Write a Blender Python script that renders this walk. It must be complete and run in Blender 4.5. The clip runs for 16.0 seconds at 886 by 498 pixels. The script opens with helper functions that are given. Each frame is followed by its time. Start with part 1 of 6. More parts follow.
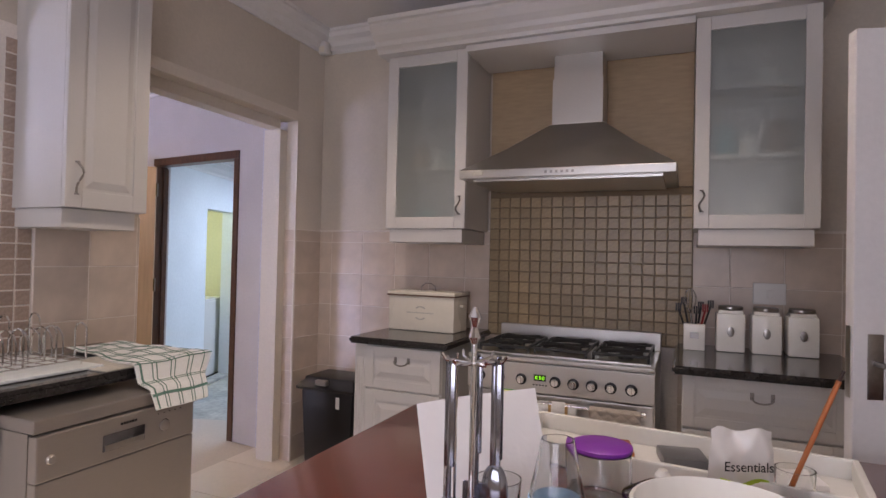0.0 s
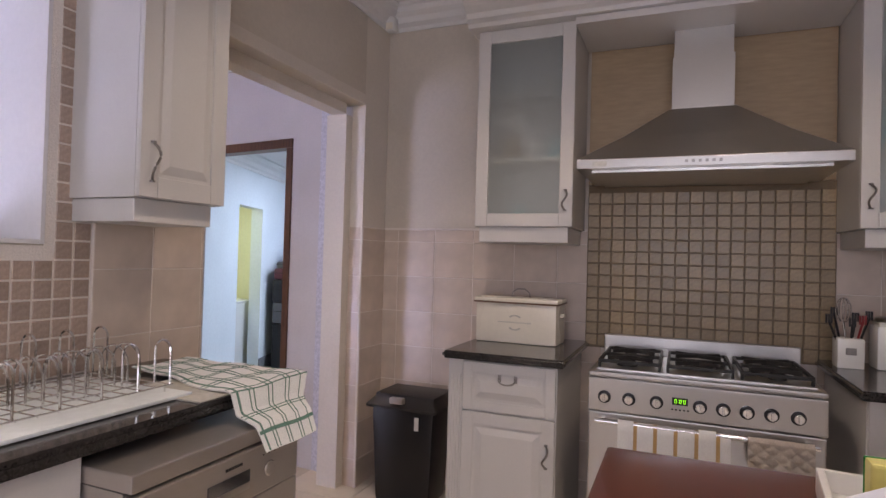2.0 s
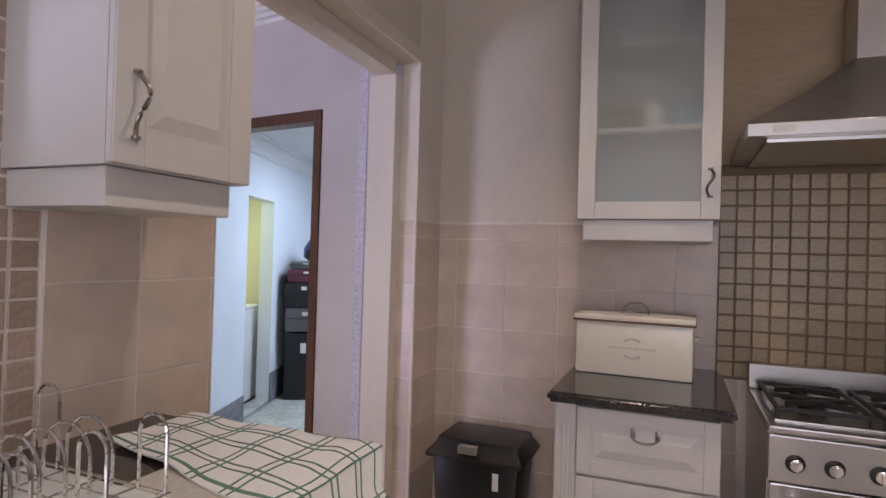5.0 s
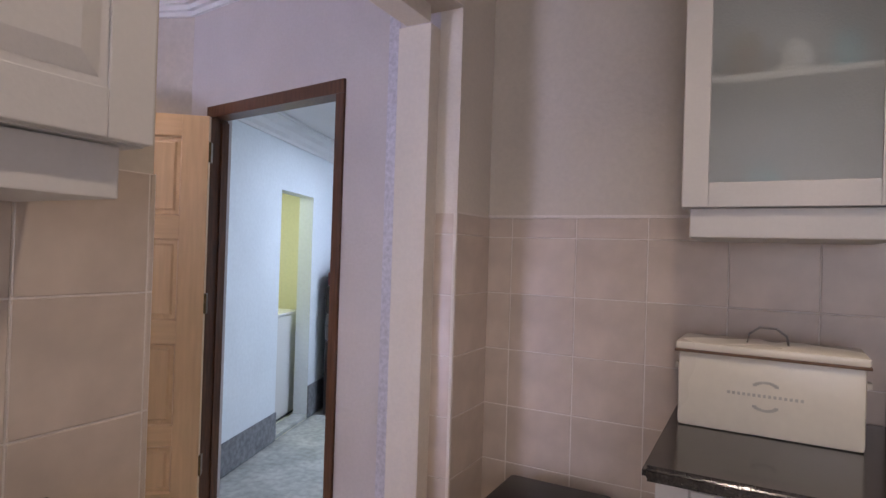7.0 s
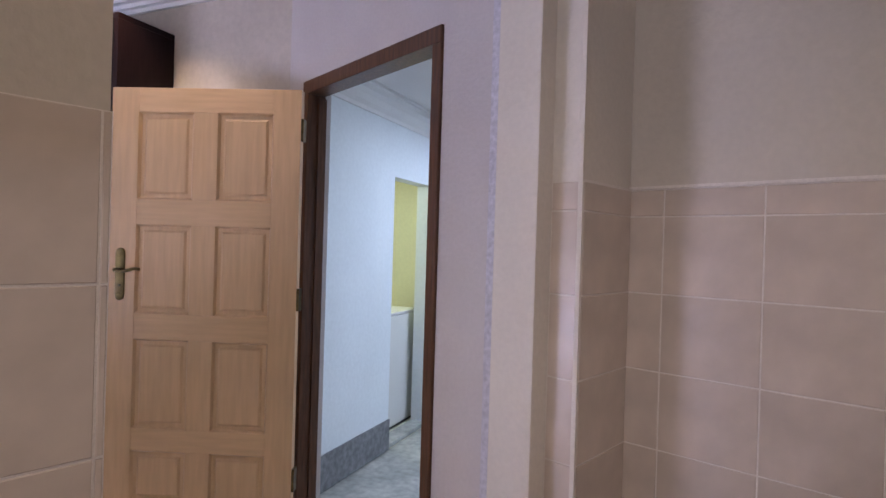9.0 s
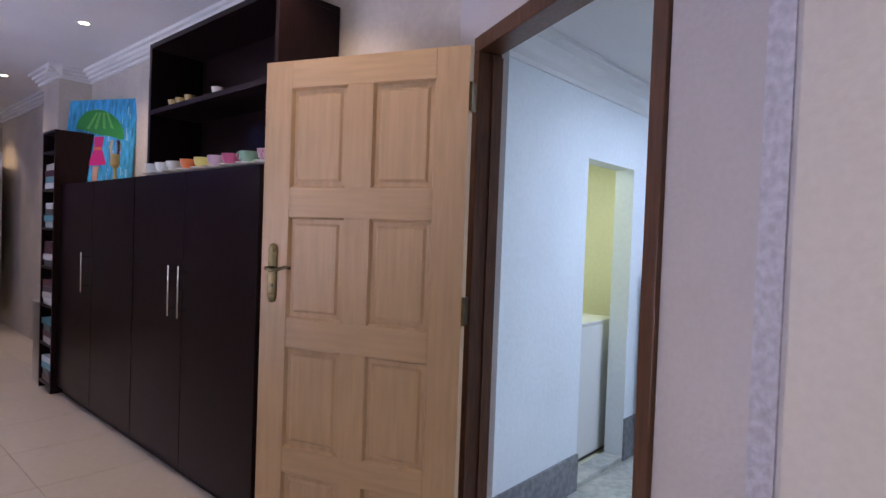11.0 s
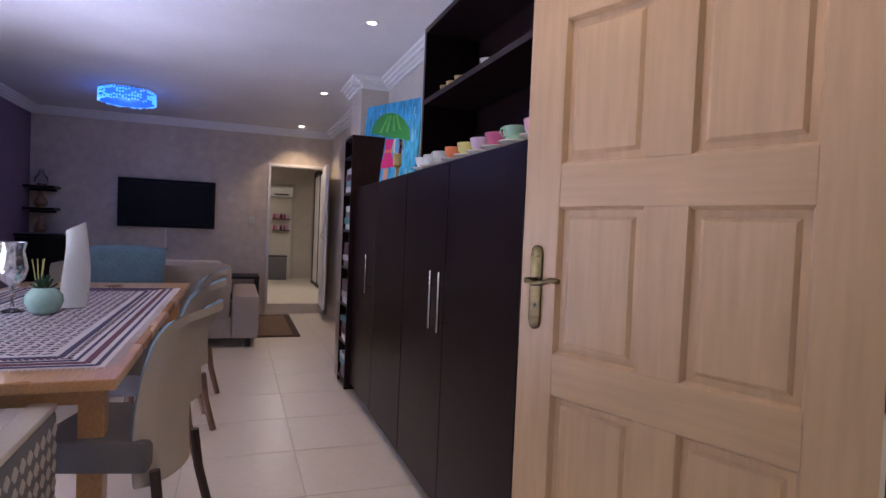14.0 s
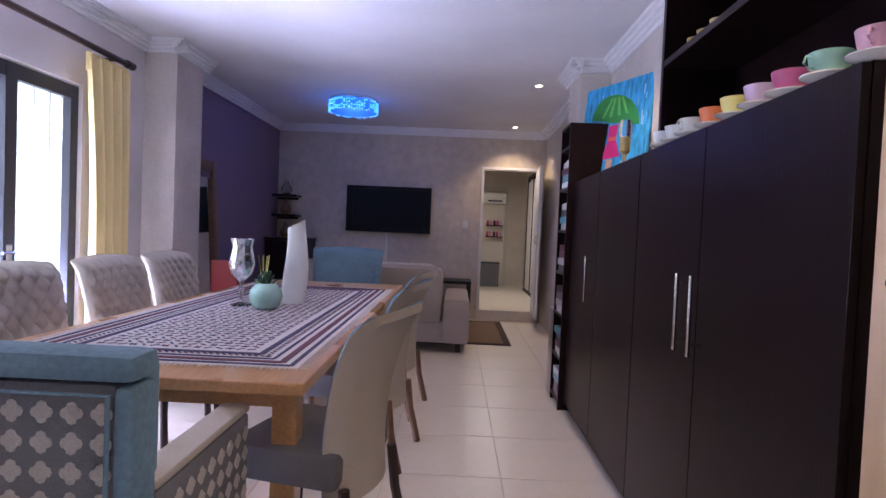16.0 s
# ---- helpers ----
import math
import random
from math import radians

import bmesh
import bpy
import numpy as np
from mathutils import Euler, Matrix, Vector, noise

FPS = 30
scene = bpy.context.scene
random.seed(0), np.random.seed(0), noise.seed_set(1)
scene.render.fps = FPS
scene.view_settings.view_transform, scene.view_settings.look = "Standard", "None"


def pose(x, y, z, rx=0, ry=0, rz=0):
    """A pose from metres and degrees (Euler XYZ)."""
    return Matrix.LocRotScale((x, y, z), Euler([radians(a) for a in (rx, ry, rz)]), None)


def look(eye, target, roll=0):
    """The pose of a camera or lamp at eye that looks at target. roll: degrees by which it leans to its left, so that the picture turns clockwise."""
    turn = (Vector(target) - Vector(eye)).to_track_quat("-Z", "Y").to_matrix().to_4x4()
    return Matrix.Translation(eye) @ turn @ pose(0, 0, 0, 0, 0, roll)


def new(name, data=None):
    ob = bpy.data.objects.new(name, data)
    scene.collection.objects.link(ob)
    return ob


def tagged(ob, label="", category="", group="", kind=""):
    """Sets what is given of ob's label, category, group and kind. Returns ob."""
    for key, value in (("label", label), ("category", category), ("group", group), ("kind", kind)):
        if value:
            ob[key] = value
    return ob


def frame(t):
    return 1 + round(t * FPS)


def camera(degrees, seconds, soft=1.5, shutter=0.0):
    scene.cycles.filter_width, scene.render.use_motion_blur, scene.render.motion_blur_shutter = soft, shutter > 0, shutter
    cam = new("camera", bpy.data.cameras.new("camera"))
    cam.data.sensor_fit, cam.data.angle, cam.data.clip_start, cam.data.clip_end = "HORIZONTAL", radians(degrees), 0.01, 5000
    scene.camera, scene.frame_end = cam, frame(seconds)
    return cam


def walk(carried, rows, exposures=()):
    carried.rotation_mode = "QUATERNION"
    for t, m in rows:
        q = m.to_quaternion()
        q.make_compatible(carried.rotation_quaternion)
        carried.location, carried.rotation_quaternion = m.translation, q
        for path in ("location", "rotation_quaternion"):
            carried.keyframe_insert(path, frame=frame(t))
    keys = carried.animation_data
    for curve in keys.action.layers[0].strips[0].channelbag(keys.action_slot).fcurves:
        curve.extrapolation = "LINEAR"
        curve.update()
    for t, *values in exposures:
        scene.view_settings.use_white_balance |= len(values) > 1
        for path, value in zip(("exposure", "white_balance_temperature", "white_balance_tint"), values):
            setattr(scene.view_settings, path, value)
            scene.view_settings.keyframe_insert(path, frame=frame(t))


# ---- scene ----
cam = camera(75.2, 16.0)
PATH = [
    (0, (1.056, 0.484, 1.363), (0.272, 2.324, 1.394), 1.3),
    (0.5, (0.875, 0.526, 1.369), (0.104, 2.372, 1.399), 1.4),
    (1, (0.699, 0.57, 1.37), (-0.06, 2.42, 1.398), 1.5),
    (1.5, (0.569, 0.605, 1.358), (-0.185, 2.458, 1.389), 1.6),
    (2, (0.398, 0.651, 1.362), (-0.364, 2.5, 1.392), 1.6),
    (2.5, (0.23, 0.682, 1.361), (-0.527, 2.533, 1.389), 1.7),
    (3, (0.137, 0.748, 1.366), (-0.618, 2.599, 1.392), 1.7),
    (3.5, (0.015, 0.889, 1.374), (-0.736, 2.743, 1.4), 1.7),
    (4, (-0.076, 1.025, 1.368), (-0.826, 2.879, 1.392), 1.7),
    (6.5, (-0.387, 1.613, 1.392), (-1.246, 3.42, 1.403), 1.6),
    (7, (-0.415, 1.809, 1.387), (-1.368, 3.567, 1.401), 1.8),
    (7.5, (-0.447, 1.924, 1.377), (-1.514, 3.616, 1.383), 1.9),
    (8, (-0.505, 2.042, 1.366), (-1.666, 3.67, 1.369), 2.0),
    (10.5, (-0.92, 2.627, 1.349), (-2.563, 3.767, 1.314), 1.6),
    (11, (-1.089, 2.704, 1.365), (-2.832, 3.684, 1.317), 2.1),
    (11.5, (-1.246, 2.773, 1.355), (-3.068, 3.596, 1.3), 2.4),
    (12, (-1.354, 2.831, 1.348), (-3.233, 3.516, 1.293), 2.4),
    (12.5, (-1.5, 2.911, 1.346), (-3.427, 3.447, 1.291), 2.6),
    (13, (-1.631, 2.972, 1.347), (-3.595, 3.347, 1.288), 2.5),
    (13.5, (-1.701, 2.973, 1.346), (-3.69, 3.172, 1.282), 2.3),
    (14, (-1.815, 2.952, 1.338), (-3.814, 2.979, 1.273), 2.4),
    (14.5, (-1.963, 2.911, 1.337), (-3.957, 2.77, 1.271), 2.5),
    (15, (-2.077, 2.885, 1.325), (-4.05, 2.56, 1.258), 2.5),
    (15.5, (-2.17, 2.862, 1.288), (-4.104, 2.358, 1.226), 2.5),
    (16, (-2.309, 2.857, 1.262), (-4.185, 2.167, 1.201), 2.4),
]
walk(cam, [(t, look(eye, target, roll)) for t, eye, target, roll in PATH],
     exposures=[(0, -0.2, 6500, 10), (4, -0.2, 6500, 10), (8, -0.35, 6450, 10), (11, -0.35, 6200, 10), (14, -0.15, 6050, 10), (16, 0.1, 5850, 10)])

# ---- light ----
DIN = pose(-2.3, 2.85, 0, 0, 0, 19)          # frame of the dining room: -x runs down the room
WALLD = pose(-3.12, 3.895, 0, 0, 0, -7.2)    # frame of the wall with the new door

world = bpy.data.worlds.new("world")
scene.world = world
world.use_nodes = True
wn = world.node_tree.nodes
sky = wn.new("ShaderNodeTexSky")
sky.sky_type, sky.sun_disc = "NISHITA", False
sky.sun_elevation, sky.sun_rotation = radians(50), radians(150)
wn["Background"].inputs[1].default_value = 0.12
world.node_tree.links.new(sky.outputs[0], wn["Background"].inputs[0])
sun = new("sun", bpy.data.lights.new("sun", "SUN"))
sun.data.energy, sun.data.angle, sun.data.color = 3.0, 0.009, (1.0, 0.95, 0.88)
sun.matrix_world = look((0, 0, 10), (3.0, 5.0, 0))


def area_lamp(name, m, w, h, power, colour):
    ob = new(name, bpy.data.lights.new(name, "AREA"))
    ob.data.shape, ob.data.size, ob.data.size_y = "RECTANGLE", w, h
    ob.data.energy, ob.data.color = power, colour
    ob.matrix_world = m
    return ob


def spot_lamp(m, power, colour, size=radians(115)):
    ob = new("downlight_lamp", bpy.data.lights.new("downlight_lamp", "SPOT"))
    ob.data.energy, ob.data.color, ob.data.spot_size, ob.data.spot_blend = power, colour, size, 0.7
    ob.data.shadow_soft_size = 0.03
    ob.matrix_world = m
    return ob


WARM = (1.0, 0.80, 0.66)
# patio doors of the dining room, window behind the kitchen, fill for the utility room
area_lamp("patio_daylight", DIN @ pose(-3.0, -2.95, 0.45, 124, 0, 0), 1.8, 0.7, 225, (0.68, 0.66, 1.0))
area_lamp("patio_skylight", DIN @ pose(-3.0, -2.58, 1.25, 90, 0, 30), 1.5, 1.6, 25, (0.80, 0.84, 1.0))
area_lamp("rear_window_daylight", pose(0.6, -1.42, 1.5, 90, 0, 0), 2.2, 1.3, 50, (0.86, 0.84, 1.0))
# added fill lights without fixtures, to brighten utility room, laundry and corridor
area_lamp("utility_fill", DIN @ pose(0.9, 2.7, 2.26), 0.9, 0.9, 50, (0.64, 0.75, 1.0))
area_lamp("laundry_fill", DIN @ pose(-1.0, 2.6, 2.0), 0.3, 0.3, 9, (0.9, 1.0, 0.8))
area_lamp("corridor_fill", DIN @ pose(-10.0, 0.7, 2.4), 0.5, 0.5, 22, (1.0, 0.86, 0.74))

# ---- materials ----


def mat(name, base, rough=0.5, metal=0.0, grain=30.0, vary=0.08, bump=0.02, big=1.5, dirt=0.05, coat=0.0, stretch=(1, 1, 1),
        random_piece=0.0, spec=0.5, transmission=0.0, emit=None, power=0.0, ior=1.45):
    """Base colour broken by a fine grain and a slow stain, with a little relief."""
    m = bpy.data.materials.new(name)
    m.use_nodes = True
    n, l = m.node_tree.nodes, m.node_tree.links
    b = n["Principled BSDF"]
    tc = n.new("ShaderNodeTexCoord")
    mp = n.new("ShaderNodeMapping")
    mp.inputs["Scale"].default_value = stretch
    l.new(tc.outputs["Object"], mp.inputs[0])
    fine, slow = n.new("ShaderNodeTexNoise"), n.new("ShaderNodeTexNoise")
    fine.inputs["Scale"].default_value, fine.inputs["Detail"].default_value = grain, 5
    slow.inputs["Scale"].default_value, slow.inputs["Detail"].default_value = big, 3
    l.new(mp.outputs[0], fine.inputs[0])
    l.new(tc.outputs["Object"], slow.inputs[0])

    def ramp(src, amount):
        r = n.new("ShaderNodeMapRange")
        r.inputs["From Min"].default_value, r.inputs["From Max"].default_value = 0.3, 0.7
        r.inputs["To Min"].default_value, r.inputs["To Max"].default_value = 1 - amount, 1 + amount
        l.new(src, r.inputs[0])
        return r.outputs[0]

    mul = n.new("ShaderNodeMath")
    mul.operation = "MULTIPLY"
    l.new(ramp(fine.outputs[0], vary), mul.inputs[0])
    l.new(ramp(slow.outputs[0], dirt), mul.inputs[1])
    value = mul.outputs[0]
    if random_piece:
        oi = n.new("ShaderNodeObjectInfo")
        r = n.new("ShaderNodeMapRange")
        r.inputs["To Min"].default_value, r.inputs["To Max"].default_value = 1 - random_piece, 1 + random_piece
        l.new(oi.outputs["Random"], r.inputs[0])
        m2 = n.new("ShaderNodeMath")
        m2.operation = "MULTIPLY"
        l.new(value, m2.inputs[0])
        l.new(r.outputs[0], m2.inputs[1])
        value = m2.outputs[0]
    sc = n.new("ShaderNodeVectorMath")
    sc.operation = "SCALE"
    sc.inputs[0].default_value = base
    l.new(value, sc.inputs["Scale"])
    l.new(sc.outputs[0], b.inputs["Base Color"])
    b.inputs["Specular IOR Level"].default_value = spec
    b.inputs["Metallic"].default_value, b.inputs["IOR"].default_value = metal, ior
    b.inputs["Coat Weight"].default_value, b.inputs["Coat Roughness"].default_value = coat, 0.08
    b.inputs["Transmission Weight"].default_value = transmission
    rr = n.new("ShaderNodeMapRange")
    rr.inputs["To Min"].default_value, rr.inputs["To Max"].default_value = max(0.02, rough * 0.8), min(1.0, rough * 1.2)
    l.new(slow.outputs[0], rr.inputs[0])
    l.new(rr.outputs[0], b.inputs["Roughness"])
    if bump:
        bu = n.new("ShaderNodeBump")
        bu.inputs["Strength"].default_value, bu.inputs["Distance"].default_value = min(1.0, bump * 10), 0.004
        l.new(fine.outputs[0], bu.inputs["Height"])
        l.new(bu.outputs[0], b.inputs["Normal"])
    if emit:
        b.inputs["Emission Color"].default_value, b.inputs["Emission Strength"].default_value = (*emit, 1), power
    return m


M = {}
M["plaster"] = mat("warm_plaster", (0.62, 0.56, 0.48), 0.75, grain=60, vary=0.03, bump=0.03, big=2)
M["passage"] = mat("pale_plaster", (0.60, 0.555, 0.545), 0.8, grain=70, vary=0.03, bump=0.04, big=2.5)
M["cream"] = mat("cream_plaster", (0.72, 0.66, 0.58), 0.75, grain=70, vary=0.03, bump=0.03)
M["rough_strip"] = mat("bare_cement_strip", (0.60, 0.58, 0.63), 0.9, grain=60, vary=0.16, bump=0.10)
M["dining"] = mat("beige_plaster", (0.58, 0.52, 0.46), 0.75, grain=40, vary=0.05, bump=0.03, big=3, dirt=0.08)
M["mottled"] = mat("mottled_wallpaper", (0.60, 0.52, 0.44), 0.7, grain=9, vary=0.10, bump=0.03, big=2, dirt=0.06)
M["purple"] = mat("purple_paint", (0.20, 0.145, 0.205), 0.7, grain=40, vary=0.04, bump=0.03)
M["utility"] = mat("white_utility_paint", (0.80, 0.84, 0.86), 0.75, grain=40, vary=0.03, bump=0.03)
M["yellow"] = mat("yellow_paint", (0.80, 0.77, 0.56), 0.75, grain=40, vary=0.03)
M["ceiling"] = mat("white_ceiling_paint", (0.76, 0.74, 0.74), 0.85, grain=50, vary=0.02, bump=0.02)
M["cornice"] = mat("white_cornice_paint", (0.80, 0.79, 0.78), 0.6, grain=50, vary=0.02)
M["grout"] = mat("pale_grout", (0.78, 0.72, 0.66), 0.9, grain=150, vary=0.06, bump=0.05)
M["walltile"] = mat("cream_wall_tile", (0.60, 0.505, 0.425), 0.30, grain=9, vary=0.09, bump=0.004, big=3, dirt=0.05, random_piece=0.03)
M["mosaic"] = mat("brown_mosaic", (0.34, 0.255, 0.145), 0.28, grain=90, vary=0.16, bump=0.03, big=6, dirt=0.1, random_piece=0.14)
M["mosaic_grout"] = mat("mosaic_grout", (0.22, 0.165, 0.105), 0.9, grain=150, vary=0.08, bump=0.04)
M["mosaic_pale"] = mat("taupe_mosaic", (0.42, 0.325, 0.265), 0.3, grain=90, vary=0.14, bump=0.03, big=6, dirt=0.1, random_piece=0.12)
M["floor"] = mat("cream_porcelain", (0.66, 0.59, 0.50), 0.32, grain=20, vary=0.03, bump=0.003, big=1.2, dirt=0.04, random_piece=0.015)
M["floor_grout"] = mat("floor_grout", (0.54, 0.48, 0.41), 0.9, grain=120, vary=0.08)
M["concrete"] = mat("grey_screed", (0.42, 0.42, 0.38), 0.7, grain=25, vary=0.18, bump=0.06, big=4, dirt=0.2)
M["slate"] = mat("grey_skirting_tile", (0.22, 0.22, 0.23), 0.7, grain=30, vary=0.3, bump=0.08)
M["cabinet"] = mat("pale_grey_cabinet_paint", (0.62, 0.60, 0.575), 0.38, grain=120, vary=0.015, bump=0.006, big=2, dirt=0.025)
M["granite"] = mat("black_granite", (0.028, 0.025, 0.024), 0.17, grain=160, vary=0.9, bump=0.0, big=20, dirt=0.25, coat=0.3)
M["steel"] = mat("brushed_steel", (0.56, 0.54, 0.51), 0.30, 1.0, grain=40, vary=0.05, bump=0.0, stretch=(1, 1, 30), dirt=0.05)
M["dwsteel"] = mat("silver_grey_enamel", (0.50, 0.46, 0.42), 0.34, 0.75, grain=40, vary=0.03, bump=0.006, stretch=(1, 1, 30))
M["chrome"] = mat("chrome", (0.78, 0.77, 0.76), 0.10, 1.0, grain=30, vary=0.03, bump=0.0)
M["darksteel"] = mat("dark_polished_steel", (0.34, 0.35, 0.40), 0.14, 1.0, grain=30, vary=0.05, bump=0.0)
M["pewter"] = mat("pewter_handle", (0.30, 0.28, 0.26), 0.3, 1.0, grain=60, vary=0.1)
M["iron"] = mat("black_cast_iron", (0.018, 0.017, 0.017), 0.5, grain=140, vary=0.2, bump=0.04)
M["black"] = mat("black_plastic", (0.014, 0.013, 0.014), 0.35, grain=150, vary=0.1, bump=0.02)
M["darkglass"] = mat("dark_oven_glass", (0.02, 0.02, 0.024), 0.06, grain=20, vary=0.1, bump=0.0)
M["mahogany"] = mat("red_mahogany", (0.105, 0.020, 0.012), 0.20, grain=8, vary=0.25, bump=0.006, stretch=(1, 9, 9), coat=0.3)
M["wenge"] = mat("dark_wenge_veneer", (0.013, 0.006, 0.007), 0.34, spec=0.18, grain=10, vary=0.25, bump=0.008, stretch=(12, 12, 1))
M["pine"] = mat("raw_pine", (0.58, 0.385, 0.215), 0.42, grain=4, vary=0.08, bump=0.012, stretch=(11, 11, 1), big=2, dirt=0.05)
M["pineflat"] = mat("raw_pine_rail", (0.58, 0.385, 0.215), 0.42, grain=4, vary=0.08, bump=0.012, stretch=(1, 11, 11), big=2, dirt=0.05)
M["redwood"] = mat("stained_door_frame", (0.105, 0.045, 0.022), 0.4, grain=8, vary=0.3, bump=0.02, stretch=(10, 10, 1))
M["oak"] = mat("oak_table", (0.50, 0.27, 0.12), 0.28, grain=7, vary=0.14, bump=0.008, stretch=(1, 12, 12), coat=0.2)
M["brass"] = mat("antique_brass", (0.13, 0.092, 0.042), 0.3, 1.0, grain=40, vary=0.3)
M["white"] = mat("white_enamel", (0.76, 0.75, 0.72), 0.25, grain=60, vary=0.015, bump=0.0)
M["whitepaint"] = mat("white_door_paint", (0.76, 0.74, 0.74), 0.4, grain=60, vary=0.02)
M["creamtin"] = mat("cream_enamel_tin", (0.76, 0.71, 0.60), 0.28, grain=40, vary=0.02, bump=0.0)
M["greyprint"] = mat("grey_print", (0.50, 0.48, 0.42), 0.5, grain=60, vary=0.1)
M["paper"] = mat("white_paper", (0.82, 0.80, 0.80), 0.8, grain=60, vary=0.01)
M["frost"] = mat("frosted_glass", (0.60, 0.62, 0.59), 0.30, grain=200, vary=0.02, bump=0.02, transmission=0.84)
M["blind"] = mat("blind_fabric", (0.86, 0.83, 0.84), 0.9, grain=120, vary=0.03, bump=0.02, transmission=0.5)
M["glass"] = mat("clear_glass", (0.95, 0.96, 0.96), 0.03, grain=20, vary=0.0, bump=0.0, transmission=1.0)
M["towel"] = mat("white_tea_towel", (0.82, 0.82, 0.81), 0.95, grain=260, vary=0.08, bump=0.12)
M["green"] = mat("green_stripe", (0.13, 0.24, 0.19), 0.95, grain=260, vary=0.1, bump=0.1)
M["stripe"] = mat("gold_stripe", (0.50, 0.33, 0.15), 0.95, grain=260, vary=0.08, bump=0.1)
M["linen"] = mat("cream_linen", (0.48, 0.425, 0.365), 0.95, grain=240, vary=0.10, bump=0.12)
M["velvet"] = mat("pale_blue_velvet", (0.125, 0.20, 0.255), 0.7, grain=60, vary=0.14, bump=0.05, big=6, dirt=0.14)
# armchair fabric; its dark grey also stands for shade on the linen seats
M["damask_seatshade"] = mat("grey_patterned_fabric_and_seat_shade", (0.155, 0.15, 0.16), 0.9, grain=200, vary=0.12, bump=0.1)
M["damask_light"] = mat("beige_motif", (0.46, 0.42, 0.375), 0.9, grain=200, vary=0.1, bump=0.1)
M["sofa"] = mat("taupe_upholstery", (0.33, 0.275, 0.235), 0.95, grain=200, vary=0.14, bump=0.12)
M["legdark"] = mat("dark_chair_leg", (0.028, 0.013, 0.010), 0.3, grain=20, vary=0.2)
M["legwood"] = mat("brown_chair_leg", (0.16, 0.085, 0.045), 0.4, grain=20, vary=0.2)
M["curtain"] = mat("yellow_curtain", (0.72, 0.58, 0.27), 0.9, grain=220, vary=0.06, bump=0.08)
M["rubber"] = mat("dark_rubber", (0.03, 0.03, 0.03), 0.8, grain=80, vary=0.1)
M["red"] = mat("red_lacquer", (0.30, 0.02, 0.02), 0.4, grain=40, vary=0.05)
M["purpleplastic"] = mat("purple_plastic", (0.24, 0.04, 0.42), 0.35, grain=40, vary=0.03)
M["orange"] = mat("orange_plastic", (0.75, 0.10, 0.02), 0.4, grain=40, vary=0.05)
M["bluelabel"] = mat("pale_blue_label", (0.30, 0.50, 0.74), 0.5, grain=80, vary=0.05)
M["lime"] = mat("lime_print", (0.45, 0.62, 0.05), 0.5, grain=40, vary=0.05)
M["ink"] = mat("black_ink", (0.02, 0.02, 0.02), 0.6, grain=40, vary=0.05)
M["chopstick"] = mat("reddish_wood", (0.40, 0.13, 0.04), 0.4, grain=40, vary=0.1)
M["screen"] = mat("tv_screen", (0.006, 0.007, 0.010), 0.45, spec=0.15, grain=20, vary=0.05, bump=0.0)
M["celadon"] = mat("celadon_glaze", (0.34, 0.52, 0.44), 0.2, grain=30, vary=0.08, bump=0.004)
M["leaf"] = mat("dark_green_leaf", (0.03, 0.075, 0.04), 0.5, grain=40, vary=0.2)
M["mirror"] = mat("mirror_glass", (0.85, 0.86, 0.87), 0.02, 1.0, grain=20, vary=0.0, bump=0.0)
M["aluminium"] = mat("dark_aluminium", (0.045, 0.045, 0.055), 0.4, 0.5, grain=40, vary=0.05)
M["led"] = mat("blue_led_crystal", (0.2, 0.5, 0.9), 0.1, grain=30, vary=0.1, bump=0.0, emit=(0.01, 0.07, 0.9), power=0.9)
M["ledwhite"] = mat("bright_led_crystal", (0.6, 0.8, 1.0), 0.1, grain=30, vary=0.1, bump=0.0, emit=(0.05, 0.30, 1.0), power=1.8)
M["bulb"] = mat("lit_bulb", (1, 1, 1), 0.3, bump=0.0, emit=(1.0, 0.88, 0.72), power=14.0)
M["display"] = mat("green_display", (0.1, 0.4, 0.02), 0.3, bump=0.0, emit=(0.35, 1.0, 0.02), power=1.6)
# self-lit colour: the daylit garden is given as emission
M["outside"] = mat("glowing_backdrop", (0.8, 0.85, 0.8), 0.9, grain=3, vary=0.2, bump=0.0, emit=(0.86, 0.95, 1.0), power=2.0)
M["runner"] = mat("white_woven_runner", (0.66, 0.60, 0.60), 0.95, grain=240, vary=0.08, bump=0.12)
M["maroon"] = mat("maroon_weave", (0.15, 0.055, 0.09), 0.95, grain=240, vary=0.12, bump=0.12)
M["navy"] = mat("navy_weave", (0.075, 0.06, 0.13), 0.95, grain=240, vary=0.12, bump=0.12)
M["rug"] = mat("brown_rug", (0.17, 0.10, 0.06), 0.95, grain=200, vary=0.2, bump=0.15)
M["rugedge"] = mat("dark_rug_border", (0.05, 0.028, 0.02), 0.95, grain=200, vary=0.2, bump=0.15)
